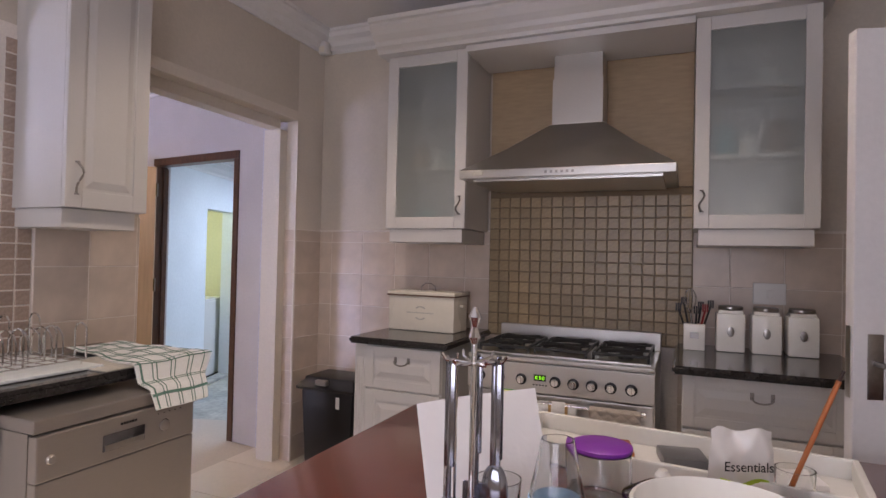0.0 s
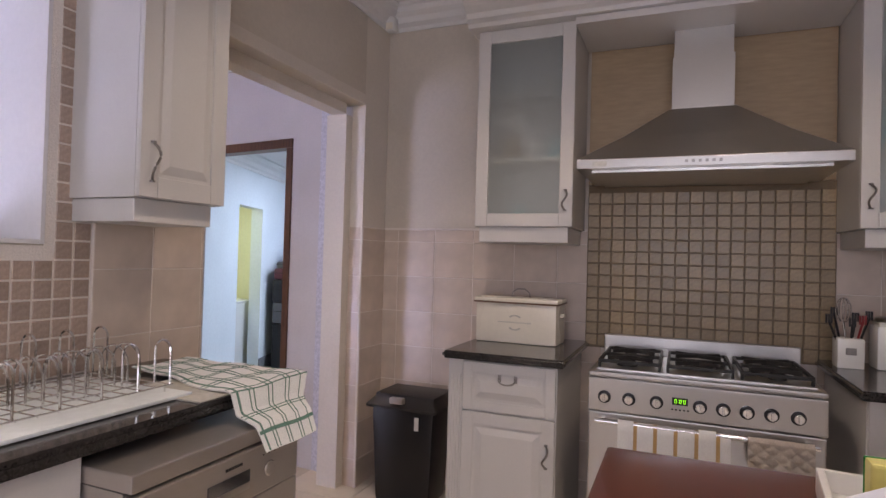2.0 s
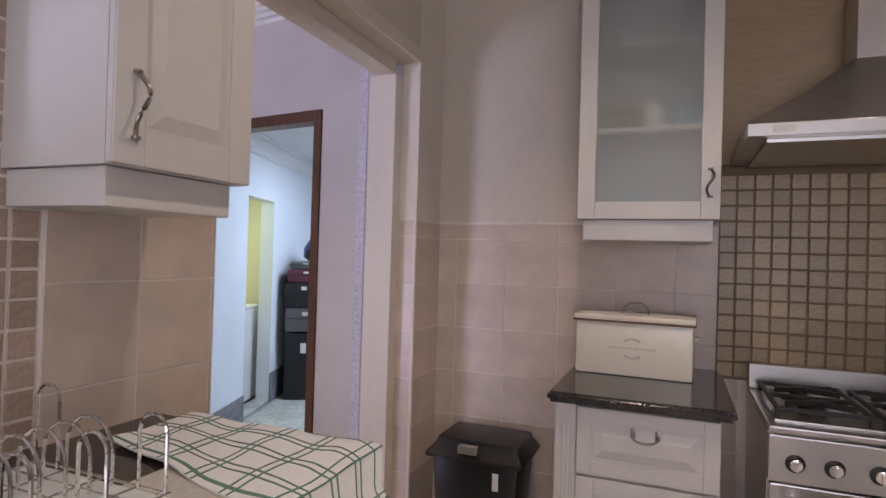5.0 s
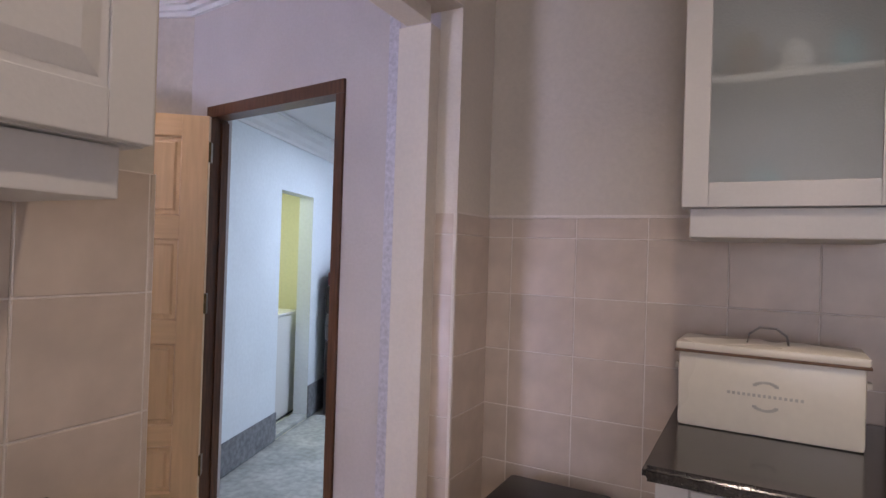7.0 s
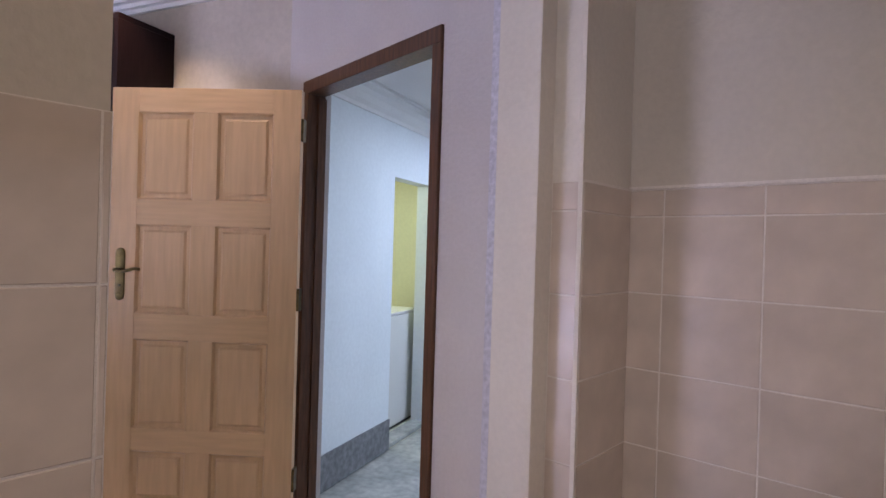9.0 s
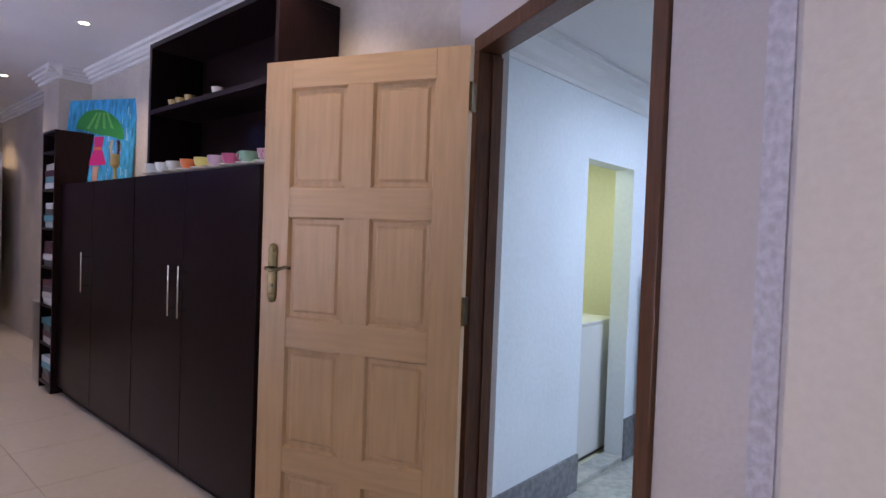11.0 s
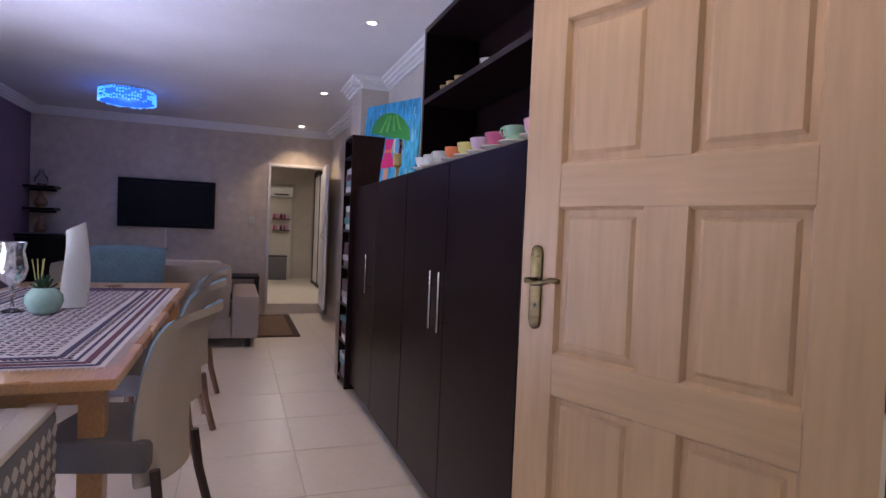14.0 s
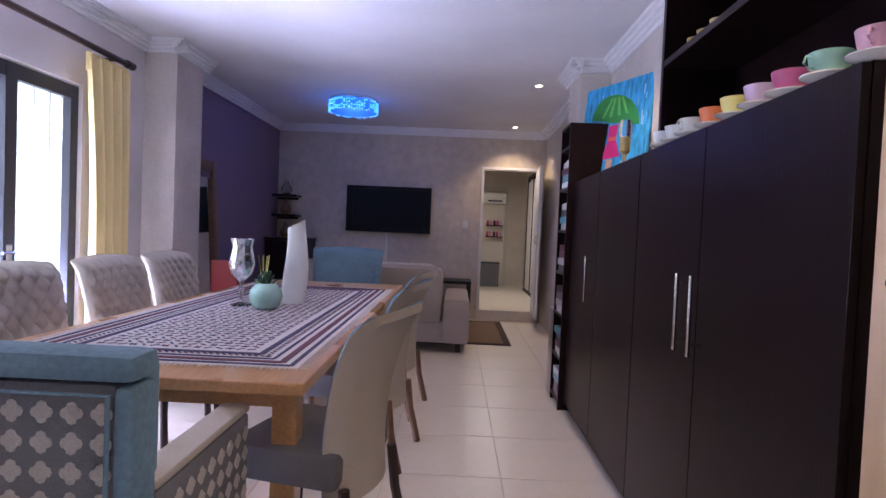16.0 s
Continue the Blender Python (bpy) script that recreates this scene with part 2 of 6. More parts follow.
for key, col in dict(pink=(0.62, 0.36, 0.45), mint=(0.30, 0.52, 0.42), rose=(0.48, 0.10, 0.24), lilac=(0.55, 0.42, 0.58), lemon=(0.72, 0.66, 0.22),
                     tangerine=(0.70, 0.20, 0.07), ice=(0.72, 0.76, 0.76), gold=(0.55, 0.40, 0.15), paintblue=(0.05, 0.30, 0.58), paintpale=(0.30, 0.56, 0.74),
                     paintgreen=(0.035, 0.26, 0.05), paintlight=(0.14, 0.45, 0.09), paintpink=(0.60, 0.03, 0.20), skin=(0.62, 0.36, 0.24), suitcase=(0.02, 0.02, 0.025),
                     maroonbag=(0.12, 0.03, 0.05), greybag=(0.12, 0.12, 0.13), bluebag=(0.03, 0.05, 0.16), teal=(0.12, 0.34, 0.40), brownjar=(0.20, 0.12, 0.06)).items():
    M[key] = mat(key + "_glaze", col, 0.3, grain=40, vary=0.06, bump=0.004)

# ---- mesh helpers ----


def box(bm, x0, x1, y0, y1, z0, z1, bev=0.0, m=None):
    v = [bm.verts.new((x, y, z)) for z in (z0, z1) for y in (y0, y1) for x in (x0, x1)]
    f = [bm.faces.new([v[i] for i in q]) for q in ((0, 2, 3, 1), (4, 5, 7, 6), (0, 1, 5, 4), (2, 6, 7, 3), (0, 4, 6, 2), (1, 3, 7, 5))]
    if bev:
        e = list({e for q in f for e in q.edges})
        got = bmesh.ops.bevel(bm, geom=e, offset=bev, segments=2, profile=0.6, affect="EDGES")
        v = list({w for q in got["faces"] for w in q.verts} | {w for w in v if w.is_valid})
    if m is not None:
        bmesh.ops.transform(bm, matrix=m, verts=[w for w in v if w.is_valid])
    return bm


def B(*a, **k):
    return box(bmesh.new(), *a, **k)


def lathe(profile, seg=24, bm=None, at=(0, 0, 0)):
    """A turned solid from (radius, height) pairs."""
    bm = bm or bmesh.new()
    rings = []
    for r, z in profile:
        rings.append([bm.verts.new((at[0] + r * math.cos(2 * math.pi * i / seg), at[1] + r * math.sin(2 * math.pi * i / seg), at[2] + z)) for i in range(seg)])
    for a, b in zip(rings, rings[1:]):
        for i in range(seg):
            bm.faces.new((a[i], a[(i + 1) % seg], b[(i + 1) % seg], b[i]))
    bm.faces.new(rings[0][::-1])
    bm.faces.new(rings[-1])
    return bm


def rod(pts, r, seg=8, bm=None):
    """A round bar along points."""
    bm = bm or bmesh.new()
    pts = [Vector(p) for p in pts]
    rings = []
    for i, p in enumerate(pts):
        d = (pts[min(i + 1, len(pts) - 1)] - pts[max(i - 1, 0)]).normalized()
        side = d.cross(Vector((0, 0, 1)) if abs(d.z) < 0.9 else Vector((1, 0, 0))).normalized()
        up = side.cross(d)
        rings.append([bm.verts.new(p + r * (math.cos(2 * math.pi * k / seg) * side + math.sin(2 * math.pi * k / seg) * up)) for k in range(seg)])
    for a, b in zip(rings, rings[1:]):
        for k in range(seg):
            bm.faces.new((a[k], a[(k + 1) % seg], b[(k + 1) % seg], b[k]))
    bm.faces.new(rings[0][::-1])
    bm.faces.new(rings[-1])
    return bm


def sweep(profile, axis_from, axis_to, bm=None):
    """A moulding: profile points (out, up) carried from one place to another; out is to the left of the way."""
    bm = bm or bmesh.new()
    a, b = Vector(axis_from), Vector(axis_to)
    d = (b - a).normalized()
    out = Vector((-d.y, d.x, 0))
    r = [[bm.verts.new(p + o * out + Vector((0, 0, z))) for o, z in profile] for p in (a, b)]
    k = len(profile)
    for i in range(k):
        bm.faces.new((r[0][i], r[0][(i + 1) % k], r[1][(i + 1) % k], r[1][i]))
    bm.faces.new(r[0][::-1])
    bm.faces.new(r[1])
    return bm


def sheet(fn, nu, nv, thick, bm=None):
    """A soft sheet with thickness from a function of (0..1, 0..1)."""
    bm = bm or bmesh.new()
    g = [[bm.verts.new(fn(i / nu, j / nv)) for j in range(nv + 1)] for i in range(nu + 1)]
    faces = [bm.faces.new((g[i][j], g[i + 1][j], g[i + 1][j + 1], g[i][j + 1])) for i in range(nu) for j in range(nv)]
    bmesh.ops.recalc_face_normals(bm, faces=faces)
    bmesh.ops.solidify(bm, geom=faces, thickness=thick)
    return bm


def finish(name, bm, material, smooth=False):
    bmesh.ops.recalc_face_normals(bm, faces=bm.faces[:])
    me = bpy.data.meshes.new(name)
    bm.to_mesh(me)
    bm.free()
    me.materials.append(material)
    if smooth:
        me.polygons.foreach_set("use_smooth", [True] * len(me.polygons))
        me.set_sharp_from_angle(angle=radians(40))
    return me


def part(name, bm, material, parent, label="", smooth=False, m=None):
    ob = new(name, finish(name, bm, material, smooth))
    ob.parent = parent
    if m is not None:
        ob.matrix_basis = m
    return tagged(ob, label)


def thing(name, m, label, category, group="", kind=""):
    ob = new(name)
    ob.empty_display_size = 0.1
    ob.matrix_world = m
    return tagged(ob, label, category, group, kind)


def struct(name, bm, material, m=None, label="", smooth=False):
    ob = new(name, finish(name, bm, material, smooth))
    if m is not None:
        ob.matrix_world = m
    return tagged(ob, label, name.split("_")[0], kind="structure")


def pieces(name, parent, bm, material, places):
    """Alike pieces that share one mesh."""
    me = finish(name, bm, material)
    for m in places:
        ob = new(name, me)
        ob.parent = parent
        ob.matrix_basis = m


# ---- the large structure ----
KC, DC, UC = 2.92, 2.73, 2.30      # ceiling heights: kitchen, dining, utility
struct("ground", B(-400, 400, -400, 400, -0.3, -0.12), M["concrete"], label="bare ground outside the house")
floor_k = struct("floor_kitchen", B(-1.75, 2.3, -1.5, 3.89, -0.1, 0), M["floor_grout"], label="kitchen floor of cream porcelain tiles")
floor_d = struct("floor_dining", B(-8.35, 1.3, -2.62, 1.26, -0.104, -0.004), M["floor_grout"], DIN, "dining floor of cream porcelain tiles")
floor_u = struct("floor_utility", B(-0.40, 2.4, 1.0, 4.3, -0.11, -0.008), M["concrete"], DIN, "utility floor of bare grey screed")
floor_l = struct("floor_laundry", B(-1.9, -0.40, 2.0, 3.6, -0.11, -0.008), M["yellow"], DIN, "laundry floor of yellowish tiles")
struct("floor_corridor", B(-12.5, -8.35, -0.6, 1.5, -0.1, 0.15), M["floor"], DIN, "raised corridor floor of cream tiles")

wall_back = struct("wall_back", B(-1.52, 2.3, 3.89, 4.05, 0, KC), M["plaster"], label="kitchen wall with beige plaster above cream tiles")
bm = B(-1.72, -1.56, -1.5, 0.70, 0, KC)
box(bm, -1.72, -1.56, 1.91, 2.38, 0, KC)
box(bm, -1.72, -1.546, 2.38, 2.59, 0, KC)
box(bm, -1.72, -1.56, 0.70, 1.91, 0, 1.37)
box(bm, -1.72, -1.56, 0.70, 1.91, 2.25, KC)
wall_left = struct("wall_left", bm, M["plaster"], label="kitchen side wall with beige plaster and tiles")
struct("wall_arch", B(-1.558, -1.34, 2.45, 3.598, 2.25, KC), M["plaster"], label="beige plaster wall over the open archway")
struct("trim_arch", B(-1.340, -1.330, 2.45, 3.598, 2.2505, 2.31, 0.002), M["cream"], label="cream band along the archway edge")
wall_pier = struct("wall_pier", B(-1.423, -1.34, 3.60, 3.888, 0, KC), M["cream"], label="cream archway pier with tiles")
bm = B(-1.558, -1.424, 3.533, 3.886, 0, 2.188, 0.003)
box(bm, -1.523, -1.4245, 2.46, 3.532, 2.188, 2.249, 0.003)
struct("trim_arch_inner", bm, M["cream"], label="cream stepped inner edge of the archway")
struct("wall_rear", B(-1.72, 2.3, -1.66, -1.5, 0, KC), M["plaster"], label="plain beige wall behind the kitchen")
struct("wall_right", B(2.3, 2.46, -1.66, 4.05, 0, KC), M["plaster"], label="plain beige wall of the kitchen")
struct("ceiling_kitchen", B(-1.72, 2.46, -1.66, 4.05, KC, KC + 0.1), M["ceiling"], label="white kitchen ceiling")

# wall with the new door, between archway and dining room
bm = B(-0.02, 0.155, 0, 0.14, 0, DC)
box(bm, 1.17, 1.66, 0, 0.14, 0, DC)
box(bm, 0.155, 1.17, 0, 0.14, 2.117, DC)
struct("wall_door", bm, M["passage"], WALLD, "pale plaster wall round the new doorway")
struct("trim_strip", B(1.41, 1.465, -0.004, 0.0, 0.0, DC), M["rough_strip"], WALLD, "strip of bare rough cement where plaster was cut")

# dining room
struct("wall_dining", B(-8.35, -0.43, 1.26, 1.40, 0, DC), M["dining"], DIN, "beige plaster wall behind the dark cupboards")
struct("pilaster_cupboard", B(-5.35, -4.88, 1.0, 1.26, 0, DC), M["dining"], DIN, "beige plaster pilaster by the bookcase")
bm = B(-8.5, -8.35, -2.6, 0.35, 0, DC)
box(bm, -8.5, -8.35, 1.20, 1.40, 0, DC)
box(bm, -8.5, -8.35, 0.35, 1.20, 2.22, DC)
struct("wall_tv", bm, M["mottled"], DIN, "mottled beige wallpapered wall behind the television")
struct("wall_purple", B(-8.5, -5.2, -2.76, -2.6, 0, DC), M["purple"], DIN, "deep purple painted wall")
struct("pilaster_purple", B(-5.2, -4.72, -2.76, -2.33, 0, DC), M["dining"], DIN, "beige plaster pilaster beside the curtain")
bm = B(-4.72, -3.95, -2.76, -2.6, 0, DC)
box(bm, -3.95, -0.4, -2.76, -2.6, 2.16, DC)
box(bm, -0.4, -0.2, -2.76, -2.6, 0, DC)
struct("wall_patio", bm, M["passage"], DIN, "pale wall round the patio doors")


def cut(bm, m, co, no):
    """Moves a mesh to its place and cuts off what lies beyond a plane."""
    bm.transform(m)
    bmesh.ops.bisect_plane(bm, geom=bm.verts[:] + bm.edges[:] + bm.faces[:], plane_co=co, plane_no=no, clear_outer=True)
    bmesh.ops.holes_fill(bm, edges=[e for e in bm.edges if e.is_boundary])
    return bm


struct("ceiling_dining", cut(B(-8.5, 1.5, -2.76, 1.40, DC, DC + 0.1), DIN, (-1.45, 0, 0), (1, 0, 0)), M["ceiling"], pose(0, 0, 0), "white dining room ceiling")

# utility and laundry behind the new door
bm = B(-0.52, -0.40, 1.262, 2.31, 0, UC)
box(bm, -0.52, -0.40, 2.90, 4.2, 0, UC)
box(bm, -0.52, -0.40, 2.31, 2.90, 1.81, UC)
struct("wall_utility", bm, M["utility"], DIN, "bright white utility wall with a low opening")
struct("wall_utility_far", B(-0.52, 2.5, 4.2, 4.3, 0, UC), M["utility"], DIN, "bright white far utility wall")
struct("wall_utility_side", B(2.4, 2.5, 1.0, 4.2, 0, UC), M["utility"], DIN, "bright white utility side wall")
struct("ceiling_utility", cut(B(-0.52, 2.5, 0.5, 4.3, UC, UC + 0.05), DIN, (0, 3.97, 0), (0, -1, 0)), M["ceiling"], pose(0, 0, 0), "white utility ceiling")
struct("skirting_utility", B(-0.40, -0.388, 1.30, 2.31, 0, 0.20), M["slate"], DIN, "unfinished grey tile skirting")
struct("skirting_utility_far", B(-0.40, -0.388, 2.90, 4.2, 0, 0.26), M["slate"], DIN, "unfinished grey tile skirting")
bm = B(-1.9, -0.52, 3.45, 3.55, 0, UC)
box(bm, -2.0, -1.9, 2.0, 3.55, 0, UC)
box(bm, -1.9, -0.52, 2.0, 2.1, 0, UC)
struct("wall_laundry", bm, M["yellow"], DIN, "yellow painted laundry wall")
struct("ceiling_laundry", B(-2.0, -0.52, 2.0, 3.55, 2.3, 2.35), M["ceiling"], DIN, "white laundry ceiling")
# corridor beyond the television wall
bm = B(-12.5, -8.5, -0.7, -0.6, 0, DC)
box(bm, -12.5, -8.5, 1.5, 1.6, 0, DC)
box(bm, -12.6, -12.5, -0.7, 1.6, 0, DC)
struct("wall_corridor", bm, M["dining"], DIN, "cream walls of the far corridor")
struct("ceiling_corridor", B(-12.6, -8.5, -0.7, 1.6, DC, DC + 0.1), M["ceiling"], DIN, "white corridor ceiling")

# cornices
COVE = [(0, 0), (0.012, 0), (0.016, 0.022), (0.045, 0.04), (0.06, 0.07), (0.095, 0.09), (0.105, 0.118), (0.12, 0.122), (0.12, 0.14), (0, 0.14)]
STEP = [(0, 0), (0.02, 0), (0.02, 0.025), (0.045, 0.025), (0.045, 0.05), (0.07, 0.05), (0.07, 0.075), (0.10, 0.075), (0.10, 0.10), (0, 0.10)]


def cornice(runs, z, profile, m, label):
    bm = bmesh.new()
    for a, b in runs:
        sweep(profile, (*a, z), (*b, z), bm)
    struct("cornice_trim", bm, M["cornice"], m, label)


cornice([((2.3, 3.889), (-1.34, 3.889)), ((-1.341, 3.889), (-1.341, 2.45)), ((-1.559, 2.45), (-1.559, -1.5))], KC - 0.141, COVE, pose(0, 0, 0), "white coved kitchen cornice")
cornice([((-0.43, 1.259), (-4.88, 1.259)), ((-4.879, 1.36), (-4.879, 0.9)), ((-4.78, 0.999), (-5.45, 0.999)), ((-5.35, 1.259), (-8.35, 1.259)), ((-8.349, 1.259), (-8.349, -2.6)), ((-8.35, -2.599), (-5.2, -2.599)),
         ((-5.3, -2.329), (-4.62, -2.329)), ((-4.719, -2.23), (-4.719, -2.6)), ((-4.72, -2.599), (-0.3, -2.599))], DC - 0.101, STEP, DIN, "white stepped plaster cornice")
cornice([((-0.399, 4.2), (-0.399, 1.3))], UC - 0.141, COVE, DIN, "white coved utility cornice")
cornice([((2.4, 4.199), (-0.4, 4.199))], UC - 0.141, COVE, DIN, "white coved utility cornice")
cornice([((1.66, -0.001), (0.0, -0.001))], DC - 0.101, STEP, WALLD, "white stepped cornice over the new door")

# ---- kitchen ----


def s_handle(parent, m, length=0.10, label="pewter curved pull handle"):
    pts = [(0.004 * math.sin(a * 2 * math.pi), -0.028 * math.sin(a * math.pi) - 0.002, (a - 0.5) * length) for a in [i / 12 for i in range(13)]]
    pts = [(0.012 * math.sin((a - 0.5) * 2 * math.pi), y, z) for a, (x, y, z) in zip([i / 12 for i in range(13)], pts)]
    bm = rod(pts, 0.0045)
    for z in (-length / 2, length / 2):
        lathe([(0.009, 0), (0.009, 0.006)], 12, bm, (0, -0.003, z - 0.003))
    part("handle", bm, M["pewter"], parent, label, True, m)


def bail_handle(parent, m, w=0.075):
    pts = [(w / 2 * -math.cos(a), -0.022, -0.018 * math.sin(a)) for a in [math.pi * i / 12 for i in range(13)]]
    pts = [(-w / 2, 0, 0.004)] + pts + [(w / 2, 0, 0.004)]
    bm = rod(pts, 0.004)
    for x in (-w / 2, w / 2):
        box(bm, x - 0.008, x + 0.008, -0.005, 0.0, -0.01, 0.022, 0.002)
    part("handle", bm, M["pewter"], parent, "pewter bail handle", True, m)


def panel_front(name, parent, x0, x1, z0, z1, y, depth=0.02, stile=0.055, material="cabinet"):
    """A raised-panel front that faces -y: slab with its stiles, rails and raised field as parts."""
    front = part(name, B(x0, x1, y - depth + 0.006, y, z0, z1, 0.002), M[material], parent)
    for kind, c0, c1, e0, e1 in (("stile", x0, x0 + stile, z0, z1), ("stile", x1 - stile, x1, z0, z1),
                                 ("rail", x0 + stile, x1 - stile, z0, z0 + stile), ("rail", x0 + stile, x1 - stile, z1 - stile, z1)):
        part(kind, B(c0, c1, y - depth, y - depth + 0.0055, e0, e1, 0.0025), M[material], front)
    g = stile + 0.012
    i0, i1, j0, j1 = x0 + g, x1 - g, z0 + g, z1 - g
    k = 0.03 if min(i1 - i0, j1 - j0) > 0.1 else 0.015
    yb, yf = y - depth + 0.0055, y - depth - 0.003
    bm = bmesh.new()
    o = [bm.verts.new(p) for p in ((i0, yb, j0), (i1, yb, j0), (i1, yb, j1), (i0, yb, j1))]
    f = [bm.verts.new(p) for p in ((i0 + k, yf, j0 + k), (i1 - k, yf, j0 + k), (i1 - k, yf, j1 - k), (i0 + k, yf, j1 - k))]
    bm.faces.new(f)
    for q in range(4):
        bm.faces.new((o[q], o[(q + 1) % 4], f[(q + 1) % 4], f[q]))
    part("raised_field", bm, M[material], front)
    return front


def glass_cabinet(x0, x1, handle_x, label):
    t = thing("wall_cabinet", pose((x0 + x1) / 2, 3.88, 1.45), label, "cabinet", "glazed wall cabinets beside the hood")
    w, d, zb, zt = (x1 - x0) / 2, 0.385, 0.08, 1.09
    bm = B(-w, -w + 0.018, -d, 0, zb, zt)
    box(bm, w - 0.018, w, -d, 0, zb, zt)
    box(bm, -w + 0.018, w - 0.018, -0.012, 0, zb, zt)
    box(bm, -w + 0.018, w - 0.018, -d, -0.012, zb, zb + 0.018)
    box(bm, -w + 0.018, w - 0.018, -d, -0.012, zt - 0.018, zt)
    part("body", bm, M["cabinet"], t)
    part("pelmet", B(-w + 0.02, w - 0.02, -d - 0.005, 0, 0, zb - 0.002, 0.004), M["cabinet"], t)
    for z in (0.42, 0.75):
        part("shelf", B(-w + 0.02, w - 0.02, -d + 0.03, -0.015, z, z + 0.016), M["cabinet"], t)
    s, y = 0.065, -d - 0.021
    bm = bmesh.new()
    for a in ((-w, -w + s, zb, zt), (w - s, w, zb, zt), (-w + s, w - s, zb, zb + s), (-w + s, w - s, zt - s, zt)):
        box(bm, a[0], a[1], y, y + 0.02, a[2], a[3], 0.003)
    door = part("door", bm, M["cabinet"], t)
    pane = part("pane", B(-w + s - 0.004, w - s + 0.004, y + 0.008, y + 0.012, zb + s - 0.004, zt - s + 0.004), M["frost"], door, "frosted glass pane")
    pane.visible_shadow = False
    s_handle(door, pose(handle_x, y - 0.002, zb + 0.13))
    return t


glass_cabinet(-0.592, -0.092, 0.215, "pale grey wall cabinet with a frosted glass door")
glass_cabinet(1.078, 1.595, -0.225, "pale grey wall cabinet with a frosted door and crockery")


def crock(x, z, r, h, m, name, label):
    t = tagged(new(name, finish(name, lathe([(r * 0.7, 0), (r, h * 0.15), (r, h * 0.8), (r * 0.6, h * 0.93), (r * 0.55, h)], 16), M[m], True)), label, name.split("_")[-1])
    t.matrix_world = pose(x, 3.64, z)


for x, z, r, h, m in ((-0.45, 1.887, 0.04, 0.15, "brownjar"), (-0.33, 1.887, 0.045, 0.11, "white"), (-0.21, 1.887, 0.04, 0.12, "teal"), (-0.42, 2.217, 0.04, 0.1, "white"),
                      (-0.24, 2.217, 0.035, 0.12, "greyprint"), (1.21, 1.887, 0.05, 0.17, "teal"), (1.32, 1.887, 0.05, 0.12, "white"), (1.45, 1.887, 0.05, 0.18, "brownjar"),
                      (1.40, 2.217, 0.05, 0.11, "white"), (1.19, 2.217, 0.04, 0.2, "white"), (-0.4, 1.549, 0.05, 0.1, "teal"), (1.25, 1.549, 0.05, 0.09, "white"), (1.36, 1.549, 0.05, 0.09, "white")):
    crock(x, z, r, h, m, "storage_jar", "small jar standing behind frosted glass")

# crown, header and the lining above the hood
t = thing("crown_moulding", pose(0.5, 3.45, 2.54), "pale grey crown moulding over the wall cabinets", "moulding")
bm = sweep([(-0.43, 0), (0.045, 0), (0.05, 0.02), (0.075, 0.035), (0.085, 0.06), (0.12, 0.085), (0.15, 0.12), (0.15, 0.14), (0.17, 0.145), (0.17, 0.17), (-0.43, 0.17)], (1.14, 0, 0), (-1.13, 0, 0))
part("moulding", bm, M["cabinet"], t)
part("soffit", B(-0.588, 0.575, -0.02, 0.39, -0.035, -0.002), M["cabinet"], t)


def base_cabinet(x0, x1, flute, label):
    t = thing("base_cabinet", pose((x0 + x1) / 2, 3.20, 0), label, "cabinet", "base cabinets beside the cooker")
    w = (x1 - x0) / 2
    part("body", B(-w, w, 0, 0.66, 0.09, 0.893), M["cabinet"], t)
    part("plinth", B(-w, w, 0.05, 0.64, 0, 0.088), M["cabinet"], t)
    fw = 0.07
    d0, d1 = (-w + fw + 0.004, w - 0.004) if flute < 0 else (-w + 0.004, w - fw - 0.004)
    fx = -w if flute < 0 else w - fw
    bm = B(fx, fx + fw, -0.012, -0.001, 0.09, 0.89, 0.002)
    for i in range(4):
        rod([(fx + 0.014 + i * 0.014, -0.011, 0.15), (fx + 0.014 + i * 0.014, -0.011, 0.82)], 0.005, 8, bm)
    part("fluted_pilaster", bm, M["cabinet"], t)
    dr = panel_front("drawer", t, d0, d1, 0.665, 0.885, -0.001, stile=0.045)
    bail_handle(dr, pose((d0 + d1) / 2, -0.022, 0.815))
    dd = panel_front("door", t, d0, d1, 0.095, 0.655, -0.001)
    s_handle(dd, pose(d1 - 0.035 if flute < 0 else d0 + 0.035, -0.022, 0.50))


base_cabinet(-0.60, -0.09, -1, "pale grey base cabinet with drawer, door and fluted pilaster")
base_cabinet(1.04, 1.72, 1, "pale grey base cabinet with a drawer beside the cooker")


def worktop(x0, x1, y0, y1, z, th, name, label):
    bm = B(x0, x1, y0, y1, z - th, z)
    e = [e for e in bm.edges if all(abs(v.co.y - y0) < 1e-4 for v in e.verts) or all(abs(v.co.x - x0) < 1e-4 for v in e.verts) or all(abs(v.co.x - x1) < 1e-4 for v in e.verts)]
    bmesh.ops.bevel(bm, geom=e, offset=0.011, segments=3, affect="EDGES")
    ob = new(name, finish(name, bm, M["granite"]))
    return tagged(ob, label, "worktop")


worktop(-0.625, -0.05, 3.15, 3.868, 0.93, 0.036, "worktop", "polished black granite worktop with a rounded edge")
worktop(1.00, 1.76, 3.11, 3.868, 0.93, 0.036, "worktop", "polished black granite worktop under white canisters")


